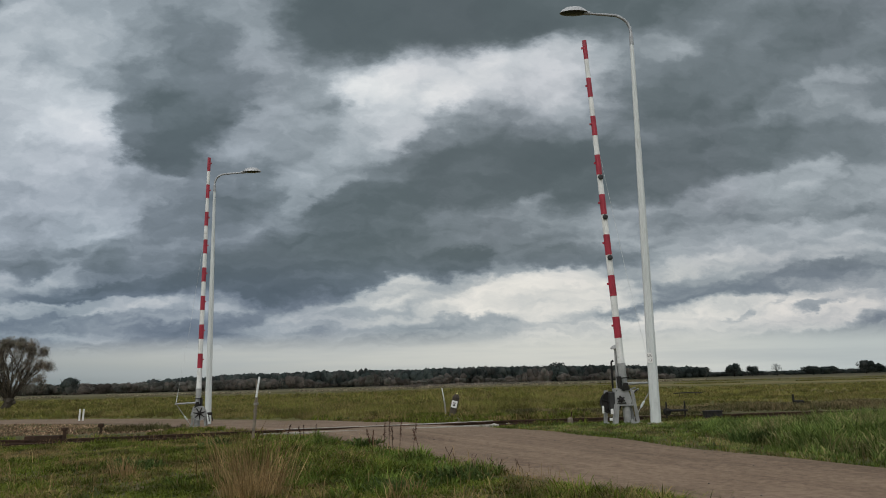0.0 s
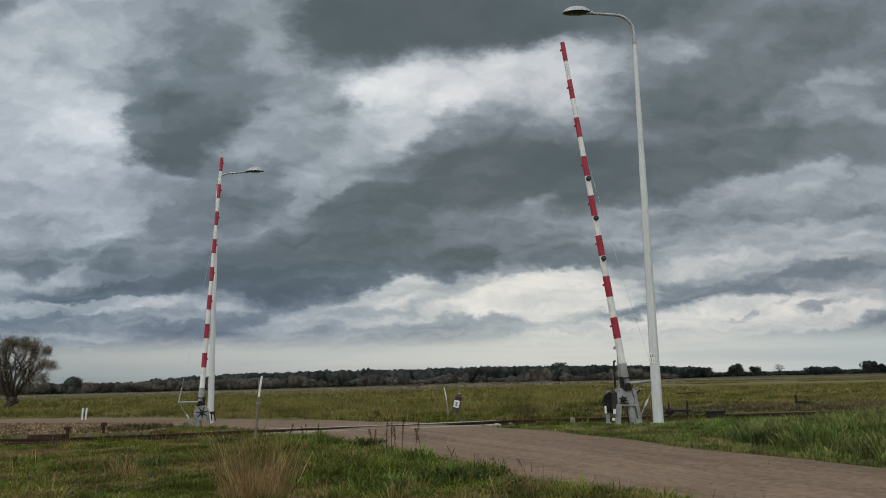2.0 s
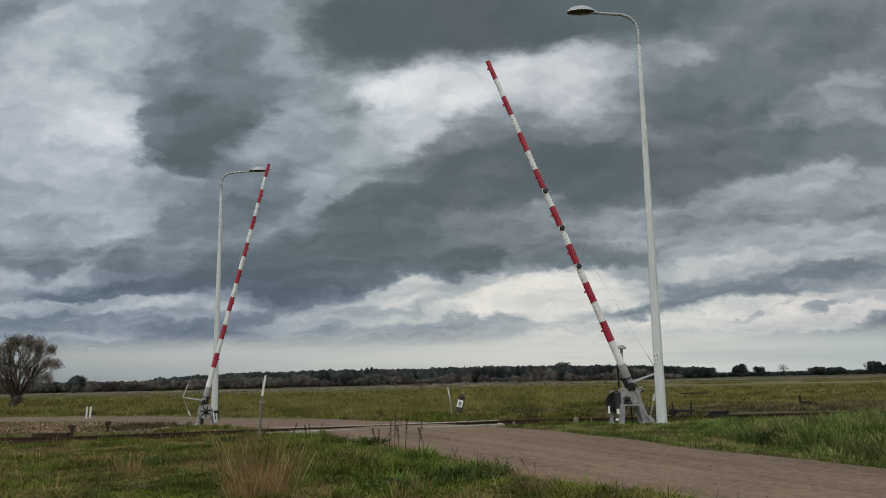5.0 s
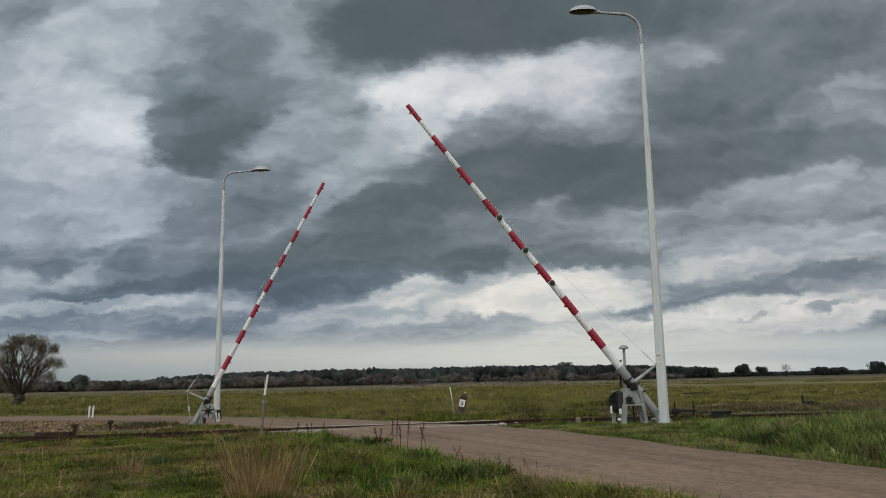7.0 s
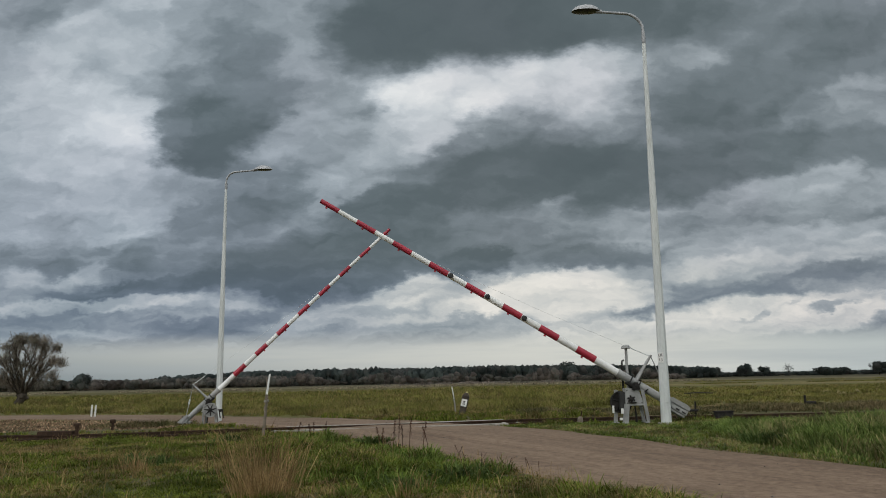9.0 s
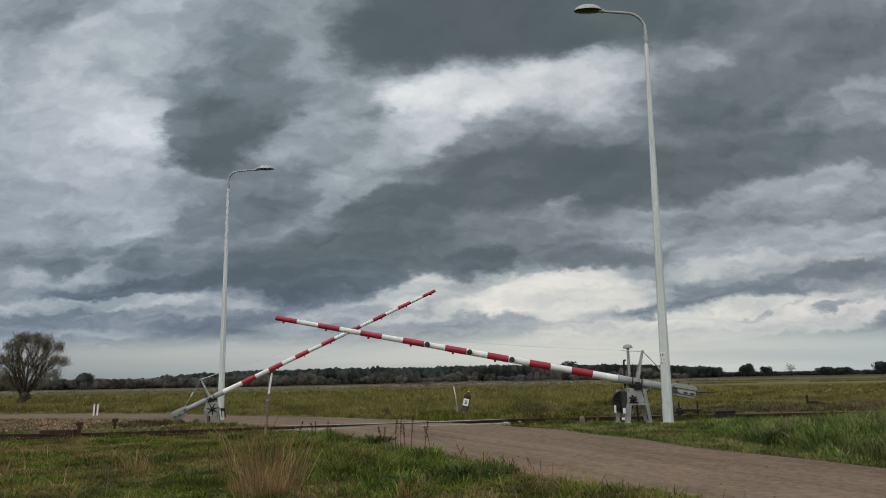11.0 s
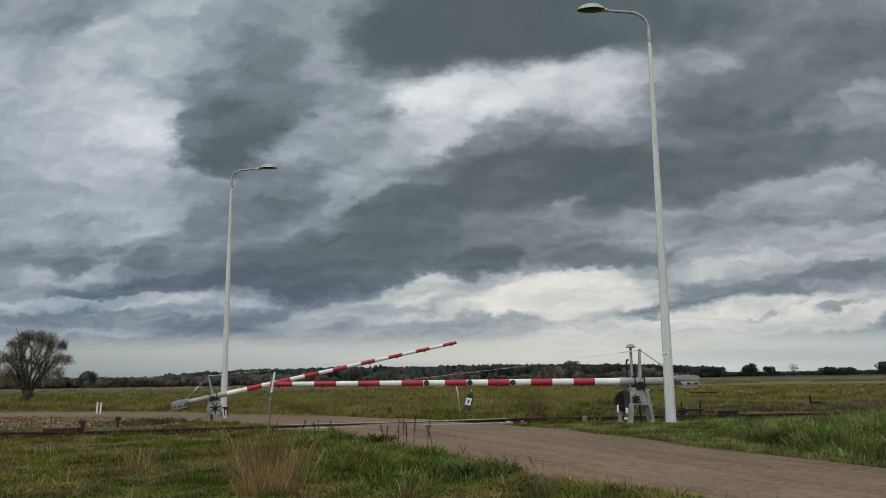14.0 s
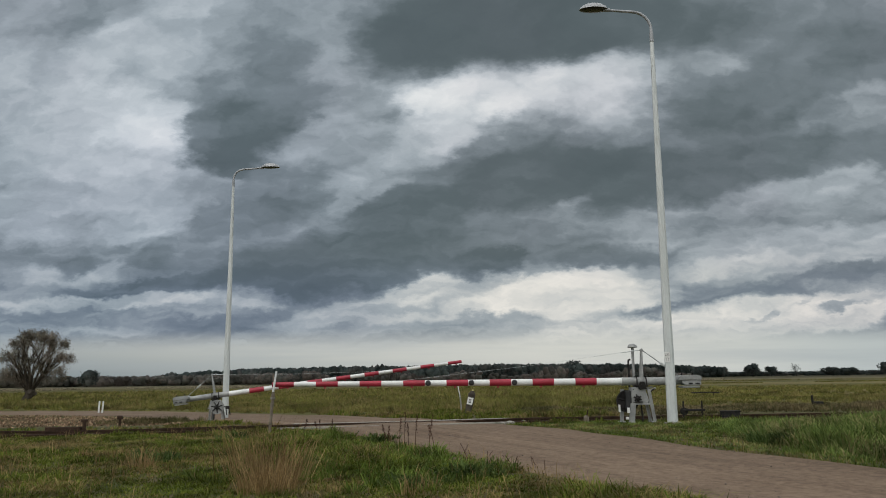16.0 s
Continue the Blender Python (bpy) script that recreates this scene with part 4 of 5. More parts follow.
def build_weed_clumps():
    xy = np.stack([rng.normal(-10.0, 0.75, 260), rng.normal(26.6, 0.6, 260)], 1)
    xy = xy[field_noise(xy, 1.1, 7.0) > -0.15]
    xy = xy[off_road(xy, 0.2)]
    tufts("weed_clumps", xy, clip(0.17 + 0.25 * field_noise(xy, 1.2, 3.0), 0.06, 0.4), 24, 0.016, SCRUB, "dark green weed clumps beside the far barrier", "weeds", 0.8)
    xy = np.stack([rng.uniform(0.8, 4.6, 420), rng.uniform(22.0, 27.6, 420)], 1)
    tufts("bank_weeds", xy, clip(0.18 + 0.2 * field_noise(xy, 0.9, 6.0), 0.08, 0.36), 20, 0.018, GRASS, "low weeds on the bank beyond the rails", "weeds", 0.9)
    # thin lines of rough growth across the open field
    rows = [np.stack([rng.uniform(0.2 * y, 0.62 * y, k), rng.normal(y, y * 0.012, k)], 1) for y, k in ((40, 900), (50, 700), (63, 900), (84, 900), (118, 1100), (165, 900))]
    xy = np.concatenate(rows)
    xy = xy[field_noise(xy, 0.09, 8.0) > 0.05]
    k = 4200
    reeds = np.stack([rng.uniform(-0.6, 0.34, k), rng.uniform(176, 200, k)], 1)
    reeds[:, 0] *= reeds[:, 1]
    reeds = reeds[field_noise(reeds, 0.03, 14.0) > -0.12]
    tufts("pale_reeds", reeds, rng.uniform(0.3, 0.6, len(reeds)), 12, 0.13, REED, "strip of pale dry reeds across the field", "reeds", 0.6)
    tufts("field_lines", xy, 0.10 + 0.0014 * xy[:, 1], 8, 0.05, CROP, "thin lines of rough growth across the open field", "weeds", 0.9)


def build_gravel():
    g = np.random.default_rng(21)
    pick = g.integers(0, len(CENTRE), 2600)
    c = CENTRE[pick]
    off = g.normal(0, 1, (2600, 2)) * 1.25
    xy = c + off
    d = road_distance(xy[:, 0], xy[:, 1])
    xy = xy[(d < ROAD_HALF - 0.05) & (xy[:, 1] > 7) & (xy[:, 1] < 26)]
    octa = np.array([(1, 0, 0), (0, 1, 0), (-1, 0, 0), (0, -1, 0), (0, 0, 1), (0, 0, -1)], float)
    tri = np.array([(0, 1, 4), (1, 2, 4), (2, 3, 4), (3, 0, 4), (1, 0, 5), (2, 1, 5), (3, 2, 5), (0, 3, 5)])
    vs = []
    for p in xy:
        r = g.uniform(0.006, 0.02)
        z = float(ground_z(p[0], p[1])) + 0.045 + 0.07 * math.exp(-((p[1] - 20.9) / 1.3) ** 2)
        vs.append(octa * g.uniform(0.6, 1.3, (6, 1)) * r * np.array((1, 1, 0.6)) + np.array((p[0], p[1], z)))
    me = raw_mesh("road_gravel", np.concatenate(vs), None, np.concatenate([tri + 6 * i for i in range(len(vs))]))
    me.materials.append(STONE)
    tagged(new("road_gravel", me), "small loose gravel on the dirt road", "gravel", kind="stuff")
    for i, (x, y, r) in enumerate(((1.42, 20.0, 0.10), (1.62, 20.25, 0.07), (1.2, 19.6, 0.06), (1.75, 19.85, 0.08))):
        bm = bmesh.new()
        bmesh.ops.create_icosphere(bm, subdivisions=2, radius=r)
        for v in bm.verts:
            v.co *= 1 + 0.35 * noise.noise(v.co * 9 + Vector((i, 0, 0)))
            v.co.z *= 0.6
        ob = part("stone", bm, CONCRETE)
        ob.matrix_basis = pose(x, y, float(ground_z(x, y)) + 0.05, 0, 0, 40 * i)
        tagged(ob, "pale rough stone lying by the rail", "stone", "stones by the rail")


def build_dry_tufts():
    big, small = "tall brown dry grass tuft on the verge", "small dry grass tuft on the verge"
    for cx, cy, r, h, k, who in ((-2.30, 10.0, 0.16, 0.72, 8, big), (-2.38, 10.6, 0.14, 0.95, 9, big), (-2.80, 11.2, 0.13, 0.78, 5, big), (-2.12, 10.2, 0.14, 0.50, 4, small),
                                 (-3.10, 11.5, 0.08, 0.80, 2, small), (-2.65, 10.2, 0.14, 0.45, 4, small), (-4.9, 12.6, 0.22, 0.40, 5, small), (-6.1, 14.2, 0.3, 0.28, 4, small), (-0.4, 9.9, 0.16, 0.36, 3, small)):
        xy = np.array((cx, cy)) + rng.normal(0, r * 0.7, (k, 2))
        tufts("dry_grass_tuft", xy, h * rng.uniform(0.6, 1.15, k), 24, 0.007, STRAW, who, "dry grass", 0.62)


def build_weed(x, y, h, stalks):
    root = thing("dock_weed", "dead brown dock weed with seed heads", "weed", pose(x, y, float(ground_z(x, y))), "dock weeds")
    rnd = random.Random(int(x * 100 + y * 10))
    for s in range(stalks):
        bx, by = rnd.uniform(-0.2, 0.2), rnd.uniform(-0.1, 0.1)
        lx, ly, hh = rnd.uniform(-0.12, 0.12), rnd.uniform(-0.1, 0.1), h * rnd.uniform(0.65, 1.0)
        bm = bmesh.new()
        tube(bm, [(bx, by, -0.03), (bx + lx * 0.4, by + ly * 0.4, hh * 0.5), (bx + lx, by + ly, hh)], [0.006 * min(1, h / 0.4), 0.005 * min(1, h / 0.4), 0.003], 5)
        for k in range(46):
            t = rnd.uniform(0.5, 1.0)
            p = Vector((bx + lx * t, by + ly * t, hh * t))
            a, q = rnd.uniform(0, 6.28), rnd.uniform(0.008, 0.03) * (1.25 - t * 0.6) * min(1, h / 0.5)
            c = p + Vector((math.cos(a) * q, math.sin(a) * q, 0))
            e = 0.0095 * min(1, (h / 0.5) ** 1.5)
            vs = [bm.verts.new(c + Vector(d) * e) for d in ((1, 0, 0), (-0.6, 0.9, 0), (-0.6, -0.9, 0), (0, 0, 1.6))]
            for f in ((0, 1, 3), (1, 2, 3), (2, 0, 3), (2, 1, 0)):
                bm.faces.new([vs[i] for i in f])
        part("stalk", bm, WEED, root)


def build_weeds():
    for x, y, h, s in ((-1.0, 14.3, 0.50, 2), (-0.80, 14.4, 0.70, 3), (-0.52, 14.3, 0.62, 3), (0.15, 12.9, 0.26, 2), (0.72, 12.0, 0.2, 2), (-2.85, 17.6, 0.42, 2), (1.0, 11.7, 0.22, 2), (0.33, 12.6, 0.2, 2), (0.52, 12.3, 0.24, 1), (0.92, 11.8, 0.24, 2), (1.2, 11.35, 0.2, 1), (-3.1, 17.3, 0.5, 2)):
        build_weed(x, y, h, s)


def build_field():
    # bushy crop beyond the track: fuller plants near by, simpler ones with distance
    for k, y0, y1, h, per, w in ((5200, 28.4, 44, 0.40, 20, 0.018), (6000, 44, 72, 0.42, 12, 0.04), (6500, 72, 120, 0.42, 7, 0.085)):
        y = y0 + (y1 - y0) * rng.random(k)
        x = (rng.random(k) * 2 - 1) * (y * 0.66 + 2)
        xy = np.stack([x, y], 1)
        d = road_distance(xy[:, 0], xy[:, 1])
        xy = xy[(xy[:, 1] > field_edge(xy[:, 0])) & (d > ROAD_HALF + 0.8) & (xy[:, 1] < np.interp(xy[:, 0] / xy[:, 1], [0.15, 0.3], [130, 80]))]
        hh = h * (1.0 + 0.5 * field_noise(xy, 0.25, 9.0) + 0.25 * field_noise(xy, 1.1, 5.0))
        hh = hh * np.interp(xy[:, 0] / xy[:, 1], [-1, 0.16, 0.28, 1], [1, 1, 0.6, 0.48])
        hh = hh * clip((xy[:, 1] - field_edge(xy[:, 0])) / 3.0, 0.25, 1)
        tufts("field_crop", xy, hh, per, w, CROP, "yellow-green bushy field crop", "field crop", 0.9)


def field_edge(x):
    return np.interp(x, [-120, -45, -26, -18, -13.5, -9.6, -6, -2, 1, 6, 12, 60], [64, 48.5, 43.5, 41, 38.6, 35, 31, 28.5, 28.2, 29.5, 31, 42])


def build_stubble():
    xy = scatter(17000, -27, -8.5, 23.2, 39)
    d = road_distance(xy[:, 0], xy[:, 1])
    xy = xy[(d > ROAD_HALF + 0.5) & (xy[:, 1] < 36.5 - (xy[:, 0] + 14) * 0.5) & (xy[:, 1] > 23.2 + 0.12 * (xy[:, 0] + 22))]
    blades("maize_stubble", xy, 0.10, 0.05, STUBBLE, "pale brown cut maize stubble", "stubble", 1.2)


def limb(bm, rnd, p, d, length, r, depth, tips):
    q, pts, rad = p.copy(), [p.copy()], [r]
    for k in range(4):
        d = (d + Vector((rnd.uniform(-1, 1), rnd.uniform(-1, 1), rnd.uniform(-0.5, 0.9))) * 0.16).normalized()
        q = q + d * length / 4
        pts.append(q.copy())
        rad.append(r * (1 - 0.14 * (k + 1)))
        if depth > 0 and k >= 1:
            for j in range(1 if k < 3 else 2):
                s = (d + Vector((rnd.uniform(-1, 1), rnd.uniform(-1, 1), rnd.uniform(-0.4, 0.8))) * 0.75).normalized()
                limb(bm, rnd, q, s, length * rnd.uniform(0.5, 0.75), r * 0.5, depth - 1, tips)
        if depth <= 1:
            tips.append((q.copy(), d.copy()))
    tube(bm, pts, rad, 6 if depth else 4)


def leaf_mesh(points, size, seed, drop=0.3, flat=1.0):
    """Many small pointed leaves about the points given."""
    g = np.random.default_rng(seed)
    k = len(points)
    a = g.normal(0, 1, (k, 3))
    a /= np.linalg.norm(a, axis=1)[:, None]
    a[:, 2] -= drop
    b = np.cross(a, g.normal(0, 1, (k, 3)))
    b /= np.linalg.norm(b, axis=1)[:, None] + 1e-6
    s = size * g.uniform(0.6, 1.4, k)[:, None]
    v = np.zeros((k, 4, 3))
    v[:, 0] = points
    v[:, 1] = points + a * s * 0.5 + b * s * 0.32
    v[:, 2] = points + a * s
    v[:, 3] = points + a * s * 0.5 - b * s * 0.32
    return v.reshape(-1, 3), np.arange(k)[:, None] * 4 + np.array([[0, 1, 2, 3]])


def build_willow():
    x, y = -32.55, 60.5
    root = thing("willow_tree", "old pollard willow with thinning brown leaves at the field edge", "tree", pose(x, y, float(ground_z(x, y))))
    rnd = random.Random(5)
    bm, tips = bmesh.new(), []
    tube(bm, [(-0.25, 0, -0.2), (-0.15, 0, 0.2), (0.12, 0, 0.6), (0.22, 0, 0.9), (0.15, 0, 1.15)], [0.40, 0.28, 0.29, 0.34, 0.24], 14)
    for a, z in ((0.4, 0.6), (2.6, 0.8), (-1.2, 0.7)):
        tube(bm, [(0.15, 0, z), (0.15 + 0.5 * math.cos(a), 0.4 * math.sin(a), z + 0.12)], [0.24, 0.12], 8)
    part("trunk", bm, BARK, root)
    bm = bmesh.new()
    for k in range(15):
        a = 2 * math.pi * k / 15 + rnd.uniform(-0.2, 0.2)
        out = rnd.uniform(0.05, 1.0)
        d = Vector((math.cos(a) * out + 0.05, math.sin(a) * out, 1)).normalized()
        limb(bm, rnd, Vector((0.15 + 0.2 * math.cos(a), 0.15 * math.sin(a), 0.95)), d, rnd.uniform(1.65, 2.2) * (1.3 - 0.6 * out), 0.10, 2, tips)
    part("limb", bm, BARK, root)
    pts = []
    for q, d in tips:
        if rnd.random() < 0.5:
            for j in range(8):
                pts.append(q + Vector((rnd.gauss(0, 0.13), rnd.gauss(0, 0.13), rnd.gauss(0, 0.13))))
    # leaf masses: x and height of each, its radius, how thick it hangs
    for x, z, r, thick in ((0.5, 5.1, 0.62, 1.5), (-1.15, 4.6, 0.42, 1.6), (2.2, 4.5, 0.45, 1.7), (1.4, 5.0, 0.48, 1.4), (-0.35, 5.1, 0.42, 1.3), (2.6, 3.4, 0.48, 1.0), (1.9, 3.5, 0.45, 0.6), (-1.6, 3.5, 0.5, 1.0),
                           (1.2, 4.2, 0.45, 0.6), (-0.8, 3.9, 0.4, 0.6), (2.3, 2.4, 0.6, 0.7), (-1.8, 2.1, 0.7, 0.9), (1.4, 2.4, 0.7, 0.35), (-0.9, 2.2, 0.8, 0.6), (0.4, 2.9, 0.8, 0.2), (-0.5, 1.6, 0.6, 0.5), (1.8, 1.8, 0.5, 0.4)):
        for back in (-1, 1):
            y = back * rnd.uniform(0.1, 1.4)
            for j in range(int(40 * thick * r / 0.65)):
                v = Vector((rnd.gauss(0, 1), rnd.gauss(0, 1), rnd.gauss(0, 1))).normalized() * r * 0.82 * rnd.uniform(0.35, 1.0)
                c = Vector((x, y, z)) + v
                for i in range(26):
                    pts.append(c + Vector((rnd.gauss(0, 0.14), rnd.gauss(0, 0.14), rnd.gauss(0, 0.14))))
    v, f = leaf_mesh(np.array([tuple(p) for p in pts]), 0.075, 3, 0.5)
    me = raw_mesh("crown", v, f)
    me.materials.append(WILLOW)
    ob = new("crown", me)
    ob.parent = root


def crown_points(g, k, centre, rx, rz, lumps):
    """Points in an uneven crown made of several lumps."""
    c = np.array(centre) + clip(g.normal(0, 1, (lumps, 3)), -1.2, 1.2) * np.array((rx * 0.5, rx * 0.5, rz * 0.40))
    which = g.integers(0, lumps, k)
    d = g.normal(0, 1, (k, 3))
    d /= np.linalg.norm(d, axis=1)[:, None]
    return c[which] + d * np.array((rx, rx, rz)) * 0.5 * g.uniform(0.6, 1.05, (k, 1))


RING = [(math.cos(a) * math.sin(b), math.sin(a) * math.sin(b), math.cos(b)) for b in np.linspace(0.15, 2.9, 6) for a in np.linspace(0, 2 * math.pi, 9)[:-1]]
LUMP_FACES = np.array([(r * 8 + k, (r + 1) * 8 + k, (r + 1) * 8 + (k + 1) % 8, r * 8 + (k + 1) % 8) for r in range(5) for k in range(8)])


def lump(g):
    """The uneven inner mass of a distant crown."""
    return np.array(RING) * g.uniform(0.75, 1.15, (48, 1))


def build_far_wood():
    g = np.random.default_rng(11)

    def band(name, count, u0, u1, dist, high, width, material, label, per, lumps=6, cores=5):
        pts, trees = [], []
        for i in range(count):
            u = g.uniform(u0, u1)
            y = dist(u) * g.uniform(0.97, 1.06)
            h = high(u) * (g.uniform(0.89, 0.96) if g.random() < 0.93 else g.uniform(0.96, 1.03))
            w = width * g.uniform(0.7, 1.3)
            x = u * y
            z = float(ground_z(x, y))
            pts.append(crown_points(g, per, (x, y, z + h * 0.55), w, h * 0.39, lumps))
            low = crown_points(g, per // 2, (x, y, z + h * 0.2), w, h * 0.25, lumps)
            pts.append(low)
            trees.append((x, y, z, h, w))
        v, f = leaf_mesh(np.concatenate(pts), width * 0.12, 5, 0.0)
        cv, cf = [v], [f]
        at = len(v)
        for x, y, z, h, w in trees:
            for j in range(cores):
                ox, oz = g.uniform(-0.5, 0.5) * w, g.uniform(0.2, 0.72) * h
                cv.append(lump(g) * np.array((w * 0.40, w * 0.4, h * 0.26)) + np.array((x + ox, y, z + oz)))
                cf.append(LUMP_FACES + at)
                at += len(cv[-1])
        me = raw_mesh(name, np.concatenate(cv), np.concatenate(cf))
        me.materials.append(material)
        tagged(new(name, me), label, "wood", kind="stuff")

    band("far_wood", 900, -0.36, 0.34, lambda u: 470 + 120 * max(0, u), lambda u: np.interp(u, [-0.36, -0.3, -0.22, -0.1, 0.1, 0.2, 0.26, 0.34], [8.0, 9.2, 10.4, 10.6, 10.6, 10.2, 9.4, 7.4]), 5.0, HAZY_PINE, "dark distant pine wood", 120)
    band("far_trees", 260, -0.62, -0.2, lambda u: 380, lambda u: np.interp(u, [-0.62, -0.5, -0.4, -0.2], [7.0, 6.0, 5.5, 6.0]), 4.0, SHRUB, "brownish distant trees along the field", 140)
    band("far_shrubs", 120, -0.25, 0.3, lambda u: 420 + 40 * math.sin(u * 40), lambda u: 5.2 + 2.2 * math.sin(u * 60), 3.6, SHRUB, "brownish shrubs before the distant wood", 130)
    band("far_hedge", 120, 0.30, 0.62, lambda u: 640, lambda u: 4.2, 6.0, HAZY_PINE, "low dark distant hedge", 70)
    band("field_scrub", 60, -0.08, 0.16, lambda u: 190, lambda u: 1.1, 1.6, SHRUB, "low scrub strip in the field", 120, 6, 0)


def build_far_tree(x, y, h, w, seed, label, bare=False):
    g = np.random.default_rng(seed)
    z = float(ground_z(x, y))
    root = thing("distant_tree", label, "tree", pose(x, y, z), "distant trees")
    bm = bmesh.new()
    tube(bm, [(0, 0, -0.3), (0.1, 0, h * 0.3), (0, 0.1, h * 0.75)], [h * 0.035, h * 0.026, h * 0.01], 7)
    for k in range(5):
        a = 2 * math.pi * k / 5
        tube(bm, [(0, 0, h * 0.35), (math.cos(a) * w * 0.3, math.sin(a) * w * 0.3, h * 0.6), (math.cos(a) * w * 0.4, math.sin(a) * w * 0.4, h * 0.8)], [h * 0.015, h * 0.01, h * 0.004], 5)
    part("trunk", bm, BARK, root)
    pts = crown_points(g, 260 if bare else 1600, (0, 0, h * (0.72 if bare else 0.50)), w * 0.58, h * 0.42, 9)
    pts = pts[pts[:, 2] > h * 0.04]
    v, f = leaf_mesh(pts, w * 0.08, seed, 0.1)
    cv, cf = [v], [f]
    at = len(v)
    for j in range(0 if bare else 9):
        off = np.array((g.uniform(-0.3, 0.3) * w, g.uniform(-0.3, 0.3) * w, g.uniform(0.25, 0.72) * h))
        cv.append(lump(g) * np.array((w * 0.24, w * 0.24, h * 0.2)) + off)
        cf.append(LUMP_FACES + at)
        at += 48
    me = raw_mesh("crown", np.concatenate(cv), np.concatenate(cf))
    me.materials.append(HAZY_PINE)
    ob = new("crown", me)
    ob.parent = root


def build_far_trees():
    # direction across the view (x over y), distance, height, crown width
    for i, (u, y, h, w, bare) in enumerate(((0.377, 480, 9.0, 8.5, False), (0.400, 520, 7.5, 7, False), (0.431, 500, 7.5, 5.5, True), (0.478, 420, 5.0, 10, False), (0.497, 430, 5.2, 9, False),
                                            (0.545, 430, 8.0, 8, False), (0.562, 470, 7.0, 7, False), (0.152, 430, 11.2, 11, False), (-0.463, 330, 8.2, 7, False))):
        build_far_tree(u * y, y, h, w, 40 + i, "bare-topped distant tree on the horizon" if bare else "dark leafy distant tree on the horizon", bare)


# ------------------------------------------------------------------ clouds


def cloud_material():
    m = bpy.data.materials.new("cloud_deck")
    m.use_nodes = True
    n = Nodes(m.node_tree)
    x, y, _ = n.xyz(n.add("ShaderNodeTexCoord").outputs["Object"])
    y = n.math("MAXIMUM", y, 60.0)
    u, v = n.math("DIVIDE", x, y), n.math("DIVIDE", SKY_HEIGHT, y)
    flat = n.join(u, v)
    w1 = n.vmath("SUBTRACT", n.noise(n.vmath("MULTIPLY", flat, (1, 1.5, 1)), 7.0, 4, 0.55).outputs["Color"], (0.5, 0.5, 0.5))
    w2 = n.vmath("SUBTRACT", n.noise(n.vmath("MULTIPLY", flat, (1, 1.7, 1)), 24.0, 6, 0.6).outputs["Color"], (0.5, 0.5, 0.5))
    bent = n.vmath("ADD", flat, n.vmath("ADD", n.vmath("MULTIPLY", w1, (0.06, 0.03, 0)), n.vmath("MULTIPLY", w2, (0.078, 0.038, 0))))
    value = n.math("ADD", 0.46, 0.0)

    def cloud(cu, cv, ru, rv, tilt, tone, cover, edge):
        """Lays one bank of cloud of the given tone over what is there."""
        nonlocal value
        mp = n.add("ShaderNodeMapping")
        mp.vector_type = "TEXTURE"
        n.link(bent, mp.inputs[0])
        mp.inputs[1].default_value = (cu, cv, 0)
        mp.inputs[2].default_value = (0, 0, radians(tilt))
        mp.inputs[3].default_value = (ru * 1.56, rv * 1.56, 1)
        g = n.add("ShaderNodeTexGradient")
        g.gradient_type = "SPHERICAL"
        n.link(mp.outputs[0], g.inputs[0])
        mask = n.smooth(g.outputs["Fac"], 0.36 - edge / 2, 0.36 + edge / 2, 0.0, cover)
        value = n.math("MULTIPLY_ADD", mask, n.math("SUBTRACT", tone, value), value)

    # upper left
    cloud(-0.479, 0.424, 0.252, 0.1771, -1, 0.62, 0.9, 0.7)
    cloud(-0.583, 0.499, 0.058, 0.0453, -1, 0.44, 0.8, 0.6)
    cloud(-0.481, 0.472, 0.058, 0.0327, 19, 0.7, 0.8, 0.6)
    cloud(-0.401, 0.479, 0.046, 0.0311, -1, 0.6, 0.7, 0.5)
    cloud(-0.586, 0.434, 0.027, 0.0404, -1, 0.5, 0.6, 0.6)
    cloud(-0.467, 0.424, 0.034, 0.0225, 19, 0.5, 0.6, 0.6)
    cloud(-0.371, 0.405, 0.068, 0.0280, -11, 0.53, 0.7, 0.6)
    cloud(-0.475, 0.360, 0.113, 0.0394, -13, 0.8, 0.85, 0.6)
    cloud(-0.487, 0.306, 0.142, 0.0465, -1, 0.75, 0.85, 0.6)
    cloud(-0.443, 0.332, 0.045, 0.0235, -11, 0.84, 0.8, 0.6)
    # high middle
    cloud(-0.227, 0.459, 0.084, 0.0732, -1, 0.47, 0.9, 0.6)
    cloud(-0.312, 0.469, 0.048, 0.0653, -1, 0.37, 0.62, 0.95)
    cloud(-0.308, 0.502, 0.015, 0.0132, -1, 0.46, 0.6, 0.6)
    cloud(-0.307, 0.440, 0.018, 0.0113, -1, 0.44, 0.6, 0.6)
    cloud(-0.269, 0.423, 0.042, 0.0225, 9, 0.34, 0.7, 0.7)
    cloud(-0.340, 0.397, 0.046, 0.0239, -21, 0.42, 0.6, 0.7)
    cloud(-0.197, 0.446, 0.029, 0.0324, -1, 0.54, 0.7, 0.6)
    cloud(-0.181, 0.378, 0.083, 0.0222, 7, 0.44, 0.8, 0.6)
    cloud(-0.323, 0.329, 0.064, 0.0586, -9, 0.19, 1, 0.42)
    cloud(-0.264, 0.360, 0.053, 0.0434, 14, 0.22, 0.9, 0.6)
    cloud(-0.361, 0.338, 0.019, 0.0274, -1, 0.33, 0.5, 0.5)
    cloud(-0.369, 0.393, 0.032, 0.0207, -31, 0.4, 0.6, 0.7)
    cloud(-0.295, 0.285, 0.036, 0.0185, -19, 0.21, 0.85, 0.45)
